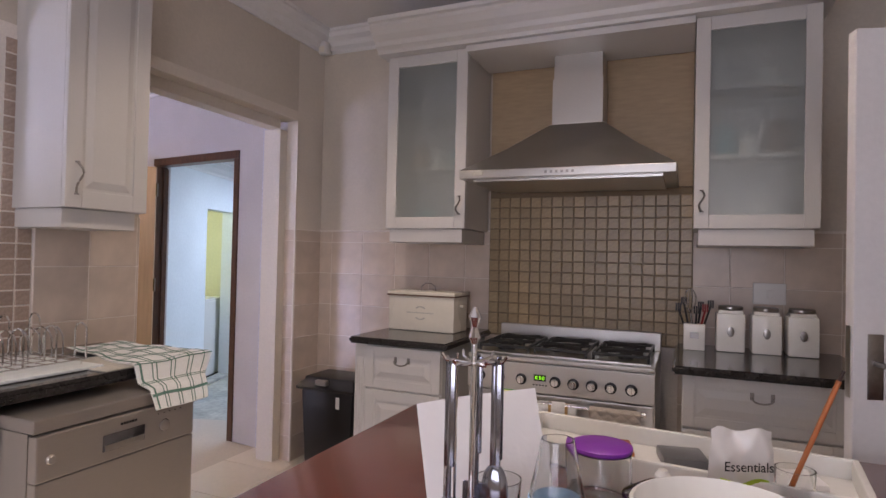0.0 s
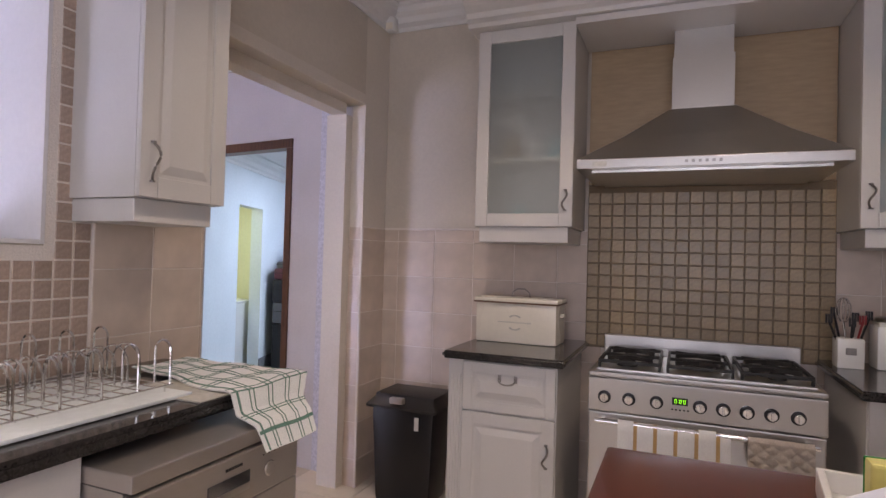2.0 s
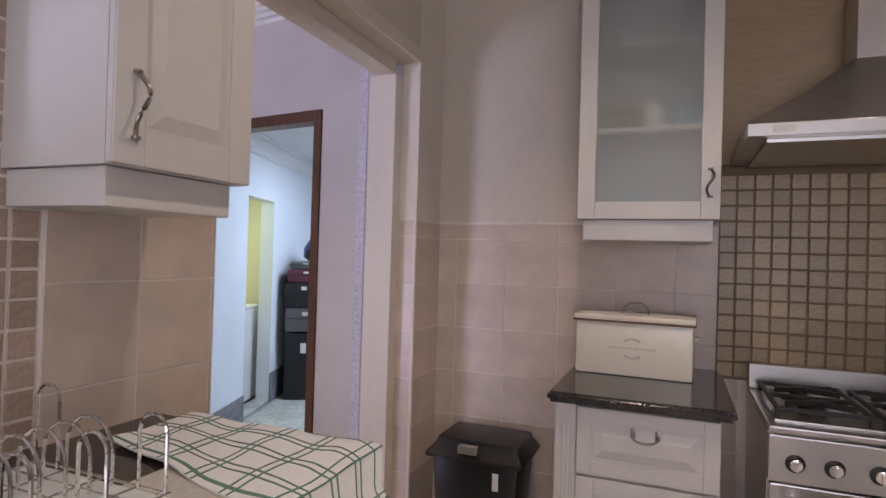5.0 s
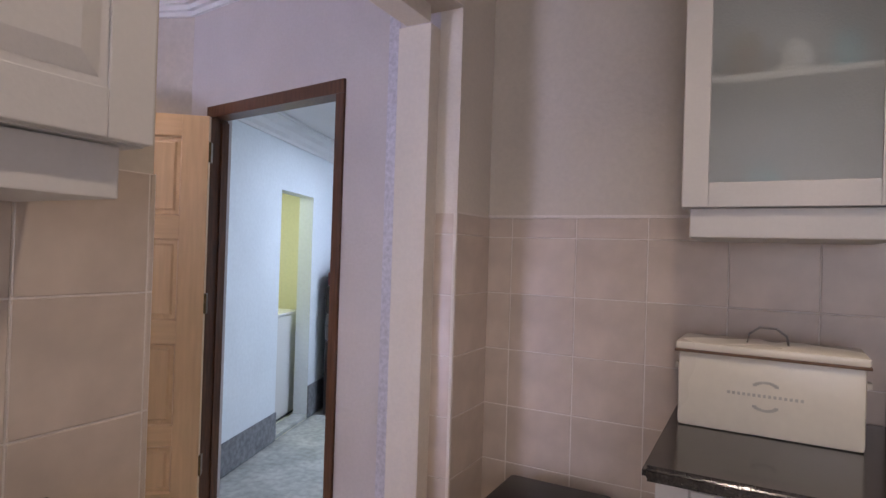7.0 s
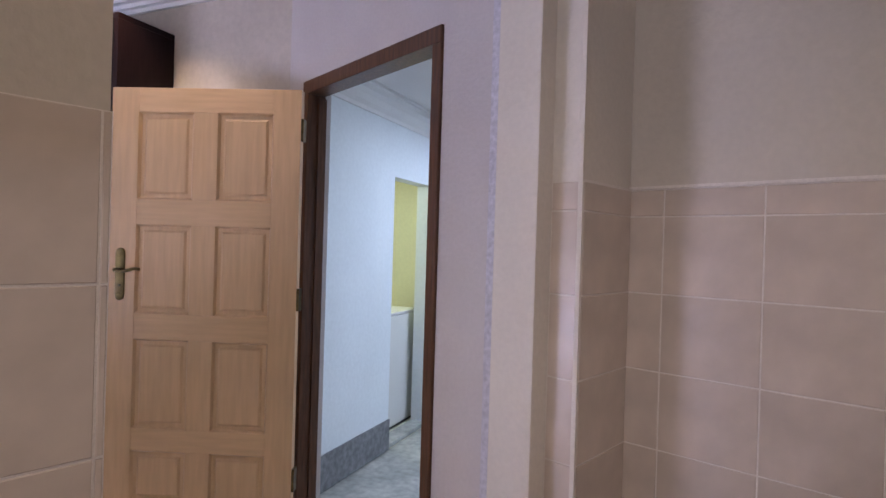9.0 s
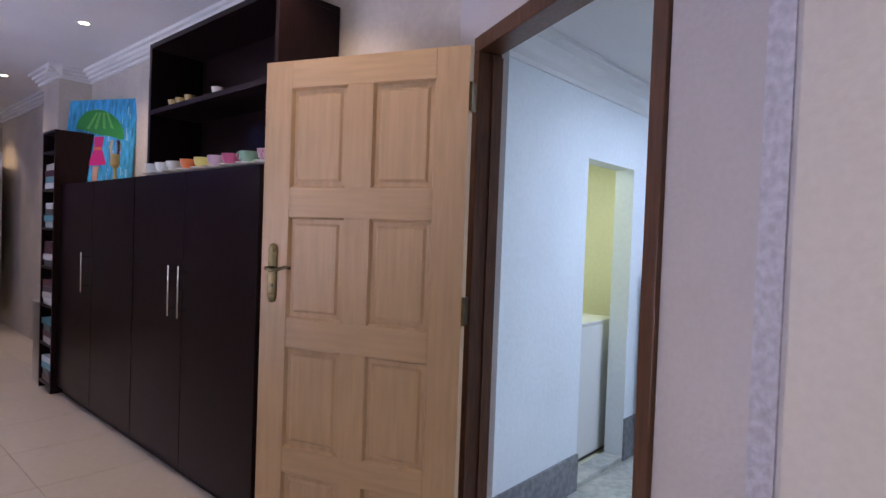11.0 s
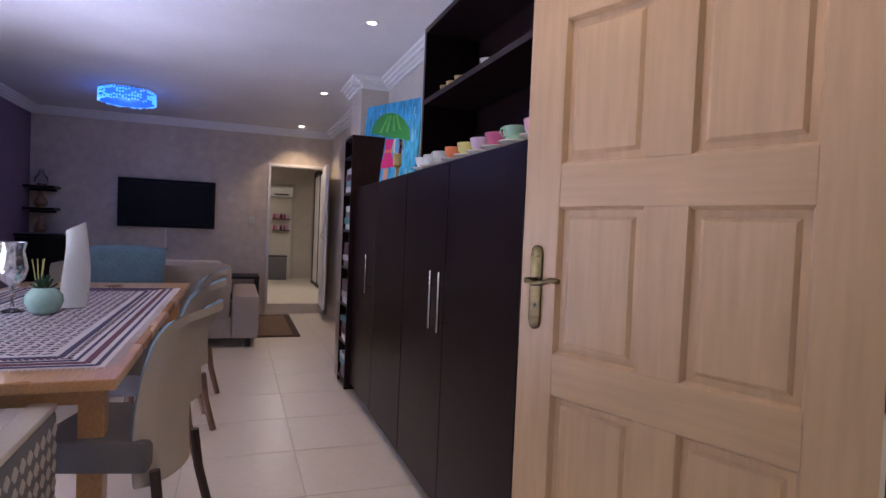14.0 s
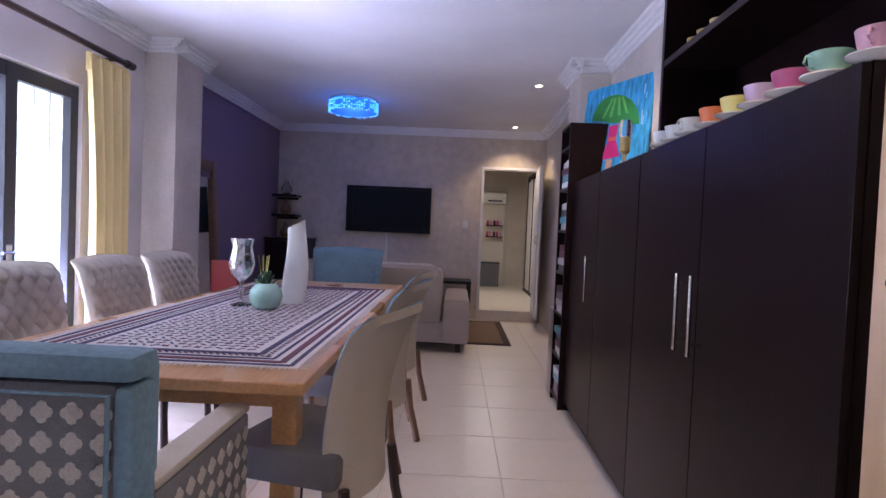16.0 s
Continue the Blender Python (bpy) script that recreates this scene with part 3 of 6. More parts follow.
def cooker():
    t = thing("range_cooker", pose(0.485, 3.225, 0), "brushed steel range cooker with a gas hob", "cooker")
    w = 0.445
    part("body", B(-w, w, 0.03, 0.60, 0.10, 0.865), M["steel"], t)
    part("plinth", B(-w + 0.02, w - 0.02, 0.06, 0.58, 0, 0.098), M["black"], t)
    part("hob_top", B(-w, w, 0.0, 0.60, 0.867, 0.888, 0.006), M["steel"], t)
    part("hob_tray", B(-w + 0.025, w - 0.025, 0.07, 0.52, 0.8885, 0.893), M["steel"], t)
    part("backguard", B(-w, w, 0.555, 0.60, 0.89, 0.985, 0.004), M["steel"], t)
    bm = B(-w, w, -0.002, 0.028, 0.722, 0.862, 0.004)
    fascia = part("control_panel", bm, M["steel"], t)
    for x in (-0.375, -0.275, -0.165, 0.0, 0.085, 0.17, 0.255, 0.345):
        k = part("knob", lathe([(0.026, 0), (0.026, 0.006), (0.019, 0.008), (0.018, 0.028), (0.015, 0.031)], 20), M["chrome"], fascia, "", True, pose(x, -0.003, 0.785, 90, 0, 0))
        part("pointer", B(-0.004, 0.004, -0.016, 0.016, 0.031, 0.04, 0.002), M["chrome"], k)
        part("dial_ring", lathe([(0.027, 0.0065), (0.027, 0.008), (0.0195, 0.009)], 20), M["black"], k)
    part("display", B(-0.105, -0.045, -0.0035, -0.0022, 0.782, 0.812), M["black"], fascia)
    bm = bmesh.new()
    for x, n in ((-0.092, 0), (-0.074, 8), (-0.058, 0)):
        for a in ((0, 0.009, 0, 0.002), (0, 0.009, 0.014, 0.016), (0, 0.002, 0, 0.016), (0.007, 0.009, 0, 0.016)):
            box(bm, x + a[0] - 0.004, x + a[1] - 0.004, -0.0046, -0.0037, 0.789 + a[2], 0.789 + a[3])
    part("clock_digits", bm, M["display"], fascia, "glowing green clock digits")
    for i in range(5):
        part("clock_button", B(-0.108 + i * 0.015, -0.1 + i * 0.015, -0.006, -0.0022, 0.76, 0.766), M["black"], fascia)
    bm = B(-w + 0.005, w - 0.005, 0.0, 0.028, 0.11, 0.716, 0.004)
    door = part("oven_door", bm, M["steel"], t)
    part("oven_window", B(-0.3, 0.3, -0.003, -0.0005, 0.22, 0.55, 0.001), M["darkglass"], door)
    bm = rod([(-0.41, -0.05, 0.69), (0.41, -0.05, 0.69)], 0.011, 12)
    for x in (-0.38, 0.38):
        rod([(x, 0.0, 0.69), (x, -0.05, 0.69)], 0.008, 8, bm)
    part("door_handle", bm, M["chrome"], door, "", True)
    for x, y, r in ((-0.3, 0.19, 0.045), (-0.3, 0.41, 0.035), (0.0, 0.30, 0.06), (0.3, 0.19, 0.035), (0.3, 0.41, 0.045)):
        part("burner", lathe([(r, 0.893), (r, 0.905), (r * 0.8, 0.912), (r * 0.8, 0.92), (r * 0.2, 0.922)], 20, None, (x, y, 0)), M["iron"], t, "", True)
    for x in (-0.285, 0.0, 0.285):
        bm = bmesh.new()
        for dx in (-0.125, 0.125):
            box(bm, x + dx - 0.006, x + dx + 0.006, 0.085, 0.51, 0.915, 0.93, 0.003)
            for y in (0.095, 0.50):
                box(bm, x + dx - 0.006, x + dx + 0.006, y - 0.006, y + 0.006, 0.893, 0.916)
        for y in (0.09, 0.30, 0.505):
            box(bm, x - 0.125, x + 0.125, y - 0.006, y + 0.006, 0.915, 0.93, 0.003)
        for y in (0.19, 0.41):
            for a in (30, 150):
                box(bm, -0.11, 0.11, -0.005, 0.005, 0.922, 0.94, 0.002, m=pose(x, y, 0, 0, 0, a))
        part("pan_support", bm, M["iron"], t)


cooker()


def oven_towel(x, w, h, striped, label):
    t = thing("oven_towel", pose(x, 3.175, 0.69), label, "towel")

    def fn(u, v, a=0.0, b=1.0):
        uu = a + (b - a) * u
        s = (v - 0.42) * h / 0.58 if v > 0.42 else (v - 0.42) * h * 0.8
        fold = 0.005 * math.sin(uu * 19) * min(1, abs(s) * 8)
        y = -0.018 * math.cos(max(-1, min(1, s / 0.02)) * math.pi / 2) if abs(s) < 0.02 else 0
        z = 0.014 - abs(s)
        return ((uu - 0.5) * w, (-0.016 if s > 0 else 0.016) + fold if abs(s) > 0.012 else (-0.016 * s / 0.012), min(z, 0.014))
    if striped:
        cuts = [0.0]
        for i in range(5):
            cuts += [cuts[-1] + 0.148, cuts[-1] + 0.182]
        cuts.append(1.0)
        for i, (a, b) in enumerate(zip(cuts, cuts[1:])):
            part("stripe" if i % 2 else "band", sheet(lambda u, v, a=a, b=b: fn(u, v, a, b), 4, 26, 0.003), M["stripe" if i % 2 else "towel"], t, "gold stripe" if i % 2 else "", True)
    else:
        def quilt(u, v):
            x, y, z = fn(u, v)
            puff = 0.006 * (abs(math.sin((u * 4 + v * 5) * math.pi)) * abs(math.sin((u * 4 - v * 5) * math.pi))) ** 0.5
            return (x, y - puff if v > 0.42 else y, z)
        part("cloth", sheet(quilt, 40, 50, 0.005), M["linen"], t, "", True)


oven_towel(0.384, 0.424, 0.30, True, "gold and cream striped towel hung over the oven handle")
oven_towel(0.765, 0.222, 0.13, False, "small cream quilted cloth hung over the oven handle")


def hood():
    t = thing("cooker_hood", pose(0.484, 3.89, 1.772), "brushed steel chimney cooker hood with a pyramid canopy", "hood")
    w, d, y = 0.52, 0.655, -0.045
    part("lip", B(-w, w, -d, y, 0.0, 0.041, 0.003), M["steel"], t)
    bm = bmesh.new()
    lo = [bm.verts.new(p) for p in ((-w, -d, 0.042), (w, -d, 0.042), (w, y, 0.042), (-w, y, 0.042))]
    mid = [bm.verts.new(p) for p in ((-0.34, -0.45, 0.176), (0.34, -0.45, 0.176), (0.34, y, 0.176), (-0.34, y, 0.176))]
    hi = [bm.verts.new(p) for p in ((-0.145, -0.235, 0.345), (0.145, -0.235, 0.345), (0.145, y, 0.345), (-0.145, y, 0.345))]
    for a, b in ((lo, mid), (mid, hi)):
        for i in range(4):
            bm.faces.new((a[i], a[(i + 1) % 4], b[(i + 1) % 4], b[i]))
    bm.faces.new(hi)
    part("canopy", bm, M["steel"], t)
    part("chimney", B(-0.137, 0.137, -0.228, y, 0.346, 0.60), M["steel"], t)
    part("chimney_sleeve", B(-0.131, 0.131, -0.222, y, 0.60, 0.795), M["steel"], t)
    part("filter", B(-w + 0.06, w - 0.06, -d + 0.05, -0.08, -0.012, -0.001), M["steel"], t, "steel grease filter")
    bm = bmesh.new()
    for i in range(6):
        box(bm, -0.075 + i * 0.026, -0.063 + i * 0.026, -d - 0.003, -d - 0.0005, 0.014, 0.027, 0.001)
    part("buttons", bm, M["pewter"], t)
    part("badge", B(-0.45, -0.39, -d - 0.003, -d - 0.0005, 0.011, 0.030, 0.001), M["greyprint"], t)


hood()


def bread_bin():
    t = thing("bread_bin", pose(-0.378, 3.64, 0.93, 0, 0, -2), "cream enamel bread bin with a wire handle", "bread bin")
    t.scale = (1, 1, 1.1)
    part("body", B(-0.215, 0.215, -0.10, 0.10, 0.0, 0.19, 0.012), M["creamtin"], t, "", True)
    lid = part("lid", B(-0.222, 0.222, -0.107, 0.107, 0.192, 0.212, 0.007), M["creamtin"], t, "", True)
    part("rim", B(-0.224, 0.224, -0.109, 0.109, 0.186, 0.193, 0.002), M["legwood"], t, "brownish lid rim")
    part("wire_handle", rod([(-0.05, 0, 0.21), (-0.045, 0, 0.235), (-0.02, 0, 0.252), (0.02, 0, 0.252), (0.045, 0, 0.235), (0.05, 0, 0.21)], 0.003), M["pewter"], lid, "", True)
    for s in (-1, 1):
        part("side_handle", B(min(s * 0.216, s * 0.235), max(s * 0.216, s * 0.235), -0.02, 0.02, 0.13, 0.145, 0.003), M["creamtin"], t)
    bm = bmesh.new()
    for i in range(15):
        box(bm, -0.09 + i * 0.012, -0.083 + i * 0.012, -0.1015, -0.1002, 0.095, 0.102)
    for z, s in ((0.117, 1), (0.078, -1)):
        for i in range(9):
            a = math.pi * (0.15 + 0.7 * i / 8)
            box(bm, 0.028 * math.cos(a) - 0.005, 0.028 * math.cos(a) + 0.005, -0.1015, -0.1002, z + s * 0.014 * math.sin(a) - 0.003, z + s * 0.014 * math.sin(a) + 0.003)
    tagged(part("printed_motif", bm, M["greyprint"], t, "faint grey printed motif"), kind="stuff")


bread_bin()


def canister(x, label):
    t = thing("canister", pose(x, 3.72, 0.93), label, "canister", "white canisters on the worktop")
    part("jar", B(-0.065, 0.065, -0.065, 0.065, 0, 0.19, 0.012), M["white"], t, "", True)
    part("neck", B(-0.055, 0.055, -0.055, 0.055, 0.186, 0.205, 0.006), M["white"], t)
    part("lid", lathe([(0.056, 0.205), (0.058, 0.212), (0.056, 0.222), (0.048, 0.226)], 24), M["pewter"], t, "pewter lid", True)
    part("badge", lathe([(0.02, 0), (0.02, 0.002), (0.016, 0.003)], 20), M["pewter"], t, "oval pewter badge", True, pose(0, -0.065, 0.10, 90, 0, 0) @ Matrix.Diagonal((0.8, 1.25, 1, 1)))


for x in (1.255, 1.412, 1.565):
    canister(x, "square white ceramic canister with a pewter lid")

t = thing("utensil_pot", pose(1.09, 3.68, 0.93), "white square pot holding black kitchen utensils", "pot")
part("pot", B(-0.05, 0.05, -0.05, 0.05, 0, 0.13, 0.006), M["white"], t, "", True)
part("badge", B(-0.02, 0.02, -0.0525, -0.0502, 0.06, 0.09, 0.001), M["pewter"], t)
for i, (dx, dy, h) in enumerate(((-0.075, -0.01, 0.20), (-0.05, 0.02, 0.23), (0.03, 0.02, 0.21), (0.075, 0.0, 0.22), (0.01, -0.02, 0.19), (0.05, -0.01, 0.20))):
    bm = rod([(dx * 0.3, dy, 0.05), (dx, dy, h)], 0.005)
    for k in (-1, 0, 1):
        box(bm, dx + k * 0.01 - 0.004, dx + k * 0.01 + 0.004, dy - 0.004, dy + 0.004, h - 0.01, h + 0.03, 0.002)
    part("utensil", bm, M["red"] if i == 5 else M["black"], t)
bm = rod([(0, 0, 0.05), (-0.02, 0, 0.2)], 0.005)
for i in range(5):
    a = math.pi * i / 5
    rod([(-0.02 + 0.03 * math.sin(b) * math.cos(a), 0.03 * math.sin(b) * math.sin(a), 0.25 - 0.055 * math.cos(b)) for b in [2 * math.pi * k / 16 for k in range(16)]], 0.0015, 6, bm)
part("whisk", bm, M["chrome"], t, "wire whisk", True)

t = thing("light_switch", pose(1.445, 3.886, 1.215), "white plastic wall switch plate", "switch")
part("plate", B(-0.075, 0.075, -0.012, 0, -0.055, 0.055, 0.004), M["white"], t)
part("rocker", B(-0.012, 0.012, -0.017, -0.0125, -0.02, 0.02, 0.002), M["white"], t)


def bin_():
    t = thing("pedal_bin", pose(-0.99, 3.62, -0.0), "black plastic pedal bin with a hinged lid", "bin")
    bm = B(-0.19, 0.19, -0.13, 0.15, 0.0, 0.53, 0.03)
    for v in bm.verts:
        f = 0.86 + 0.14 * v.co.z / 0.53
        v.co.x, v.co.y = v.co.x * f, v.co.y * f
    part("body", bm, M["black"], t, "", True)
    bm = B(-0.215, 0.215, -0.155, 0.17, 0.52, 0.60, 0.02)
    for v in bm.verts:
        if v.co.z > 0.57:
            v.co.x, v.co.y = v.co.x * 0.84, v.co.y * 0.8 + 0.02
    lid = part("lid", bm, M["black"], t, "", True)
    part("latch", B(-0.06, 0.02, -0.165, -0.13, 0.56, 0.592, 0.004), M["steel"], lid, "silver lid catch")
    part("sticker", B(0.09, 0.115, -0.157, -0.1545, 0.43, 0.50), M["white"], t, "white label")
    part("pedal", B(-0.05, 0.05, -0.155, -0.12, 0.02, 0.035, 0.004), M["steel"], t)


bin_()

t = thing("motion_sensor", pose(-1.285, 3.80, 2.75), "white alarm motion sensor under the cornice", "sensor")
part("housing", B(-0.03, 0.03, -0.03, 0.03, 0, 0.09, 0.012), M["white"], t, "", True)
part("lens", B(-0.022, 0.022, -0.036, -0.0305, 0.01, 0.05, 0.002), M["creamtin"], t)
part("bracket", B(-0.035, 0.01, 0.0, 0.088, 0.03, 0.05), M["white"], t)

# wall cabinet by the window: built facing -y, turned to face the room
t = thing("wall_cabinet", pose(-1.557, 2.174, 1.452, 0, 0, 90), "pale grey wall cabinet with a raised panel door", "cabinet")
w, d = 0.187, 0.318
part("body", B(-w, w, -d, 0, 0.08, 1.15), M["cabinet"], t)
part("pelmet", B(-w + 0.012, w - 0.03, -d + 0.012, 0, 0, 0.078, 0.003), M["cabinet"], t)
dd = panel_front("door", t, -w, w, 0.082, 1.15, -d - 0.001, 0.022, 0.07)
s_handle(dd, pose(-w + 0.045, -d - 0.024, 0.20), 0.13)

# left worktop and dishwasher
bm = B(-1.556, -0.855, -0.6, 2.41, 0.878, 0.92)
e = [e for e in bm.edges if all(abs(v.co.x + 0.855) < 1e-4 for v in e.verts) or all(abs(v.co.y - 2.41) < 1e-4 for v in e.verts)]
bmesh.ops.bevel(bm, geom=e, offset=0.014, segments=4, affect="EDGES")
tagged(new("worktop", finish("worktop", bm, M["granite"])), "dark granite worktop along the window wall", "worktop")


def dishwasher():
    t = thing("dishwasher", pose(-0.738, 1.90, 0, 0, 0, 90), "silver grey freestanding dishwasher under the worktop", "dishwasher")
    part("body", B(-0.298, 0.298, 0.03, 0.60, 0.04, 0.80), M["dwsteel"], t)
    part("top_panel", B(-0.30, 0.30, 0.0, 0.60, 0.802, 0.845, 0.006), M["dwsteel"], t)
    panel = part("control_panel", B(-0.298, 0.298, -0.012, 0.028, 0.655, 0.796, 0.006), M["dwsteel"], t)
    part("door", B(-0.298, 0.298, -0.012, 0.028, 0.10, 0.653, 0.006), M["dwsteel"], t)
    part("plinth", B(-0.29, 0.29, 0.04, 0.5, 0, 0.095), M["black"], t)
    part("handle_recess", B(-0.085, 0.075, -0.016, -0.0125, 0.69, 0.745, 0.002), M["darksteel"], panel, "dark shiny recessed grip")
    part("grip", B(-0.08, 0.07, -0.02, -0.0165, 0.692, 0.712, 0.002), M["steel"], panel)
    for x, r in ((0.16, 0.02), (-0.255, 0.014)):
        k = part("dial", lathe([(r, 0), (r, 0.006), (r * 0.8, 0.009)], 20), M["dwsteel"], panel, "", True, pose(x, -0.013, 0.72, 90, 0, 0))
        part("ring", lathe([(r * 1.15, 0), (r * 1.15, 0.002)], 20), M["chrome"], k)
    bm = bmesh.new()
    for i in range(5):
        box(bm, 0.13 + i * 0.025, 0.134 + i * 0.025, -0.0145, -0.0125, 0.765, 0.768)
    for i in range(6):
        box(bm, -0.02 + i * 0.011, -0.012 + i * 0.011, -0.0145, -0.0125, 0.764, 0.772)
    tagged(part("markings", bm, M["ink"], panel), kind="stuff")


dishwasher()
tagged(new("base_cabinet", finish("base_cabinet", B(-1.55, -0.90, -0.6, 1.595, 0.09, 0.876), M["cabinet"])), "pale grey base cabinet under the window worktop", "cabinet")


def dish_rack():
    t = thing("dish_rack", pose(-1.185, 1.63, 0.922), "chrome wire dish rack on a drip tray", "dish rack")
    part("drip_tray", B(-0.24, 0.22, -0.42, 0.36, 0, 0.012, 0.005), M["ice"], t, "pale translucent drip tray", True)
    bm = bmesh.new()
    for x in (-0.18, -0.09, 0.0, 0.09, 0.16):
        rod([(x, -0.36, 0.032), (x, 0.34, 0.032)], 0.0025, 6, bm)
    for i in range(15):
        y = -0.36 + i * 0.05
        rod([(-0.18, y, 0.03), (0.16, y, 0.03)], 0.002, 6, bm)
    for x in (-0.17, 0.15):
        for y in (-0.34, 0.32):
            rod([(x, y, 0.012), (x, y, 0.035)], 0.003, 6, bm)
    part("base_grid", bm, M["chrome"], t, "", True)
    def hoop(x, y, w, h):
        pts = [(x - w, y, 0.03)] + [(x - w * math.cos(a), y, 0.03 + h - w + w * math.sin(a)) for a in [math.pi * k / 8 for k in range(9)]] + [(x + w, y, 0.03)]
        part("plate_hoop", rod(pts, 0.0036, 6), M["chrome"], t, "", True)

    for i in range(17):
        hoop(-0.02, -0.35 + i * 0.042, 0.06, 0.115)
    for i in range(7):
        hoop(0.125, -0.34 + i * 0.112, 0.032, 0.135)
        hoop(-0.15, -0.34 + i * 0.112, 0.032, 0.155)
    part("draining_mat", B(0.0, 0.31, 0.30, 0.50, -0.0015, 0.004, 0.002), M["greyprint"], t, "flat grey draining mat")


dish_rack()


def tea_towel():
    t = thing("tea_towel", pose(-1.42, 2.0, 0.92), "white tea towel with green checks draped over the worktop", "towel")
    length = 0.83

    def fn(u, v):
        d = u * length
        near, far = 0.15 - 0.22 * d, 0.45 - max(0.0, d - 0.50) * 0.75
        y = near + (far - near) * v + 0.010 * math.sin(d * 11) * (1 - v) + 0.006 * math.sin(d * 23 + 1) * v
        ripple = 0.006 * noise.noise((d * 9, y * 9, 0)) + 0.003 * math.sin(d * 26 + y * 18)
        x, z = d, 0.011 + ripple
        k = d - 0.565
        if k > 0:
            drop = min(k, 0.075)
            x = 0.565 + 0.45 * drop + max(0.0, k - 0.075) * 0.80 + 0.004
            z = 0.011 + ripple * 0.6 - 0.82 * drop - max(0.0, k - 0.075) * 0.10 - max(0.0, k - 0.19) * 0.7
        oy = y - 0.405
        if oy > 0:
            z -= oy * 0.9
        return (x, y, z)
    part("cloth", sheet(fn, 60, 40, -0.004), M["towel"], t, "", True)
    lines = [("u", p, 0.0026) for p in (0.10, 0.125, 0.24, 0.265, 0.38, 0.405, 0.52, 0.545, 0.66, 0.685, 0.80, 0.825)]
    lines += [("v", p, 0.006) for p in (0.20, 0.255, 0.44, 0.495, 0.68, 0.735, 0.90)]
    lines += [("u", 0.94, 0.006), ("v", 0.06, 0.012)]
    for along, pos, hw in lines:

        def band(a, b, along=along, pos=pos, hw=hw):
            p = fn(pos + (b - 0.5) * 2 * hw, a) if along == "u" else fn(a, pos + (b - 0.5) * 2 * hw)
            return (p[0] + (0.0045 if p[0] > 0.566 else 0), p[1], p[2] + 0.0055)
        part("green_stripe", sheet(band, 54, 1, 0.0012), M["green"], t, "", True)


tea_towel()

# open hatch in the side wall, lined with white boards
t = thing("window_1", pose(-1.56, 1.305, 1.37), "white lined hatch opening through to the dining room", "window", kind="structure")
for y0, y1, z0, z1 in ((-0.605, -0.59, 0.0, 0.88), (0.59, 0.605, 0.0, 0.88), (-0.589, 0.589, 0.0, 0.015), (-0.589, 0.589, 0.865, 0.88)):
    part("lining", B(-0.36, 0.012, y0, y1, z0, z1, 0.002), M["whitepaint"], t)


# island and what lies on it
t = thing("island_table", pose(1.2, 1.55, 0), "dark red mahogany kitchen island table", "table")
part("tabletop", B(-0.97, 0.97, -0.70, 0.68, 0.83, 0.88, 0.012), M["mahogany"], t, "", True)
part("apron", B(-0.85, 0.85, -0.58, 0.56, 0.70, 0.828), M["mahogany"], t)
for x in (-0.8, 0.8):
    for y in (-0.53, 0.51):
        part("leg", lathe([(0.045, 0), (0.05, 0.1), (0.04, 0.3), (0.05, 0.55), (0.05, 0.70)], 16, None, (x, y, 0)), M["mahogany"], t, "", True)


# ---- doorway ----
t = thing("door_frame", WALLD @ pose(0.6625, 0.0, 0), "dark stained wooden door frame with worn edges", "door frame", kind="structure")
for s in (-1, 1):
    j = part("jamb", B(min(s * 0.458, s * 0.506), max(s * 0.458, s * 0.506), -0.012, 0.085, 0, 2.055, 0.004), M["redwood"], t)
    part("stop", B(min(s * 0.448, s * 0.4575), max(s * 0.448, s * 0.4575), 0.045, 0.085, 0, 2.04), M["redwood"], j)
part("lintel", B(-0.506, 0.506, -0.012, 0.085, 2.056, 2.116, 0.004), M["redwood"], t)
part("keeper", B(0.446, 0.4575, 0.0, 0.04, 1.12, 1.27), M["iron"], t, "black steel lock keeper")


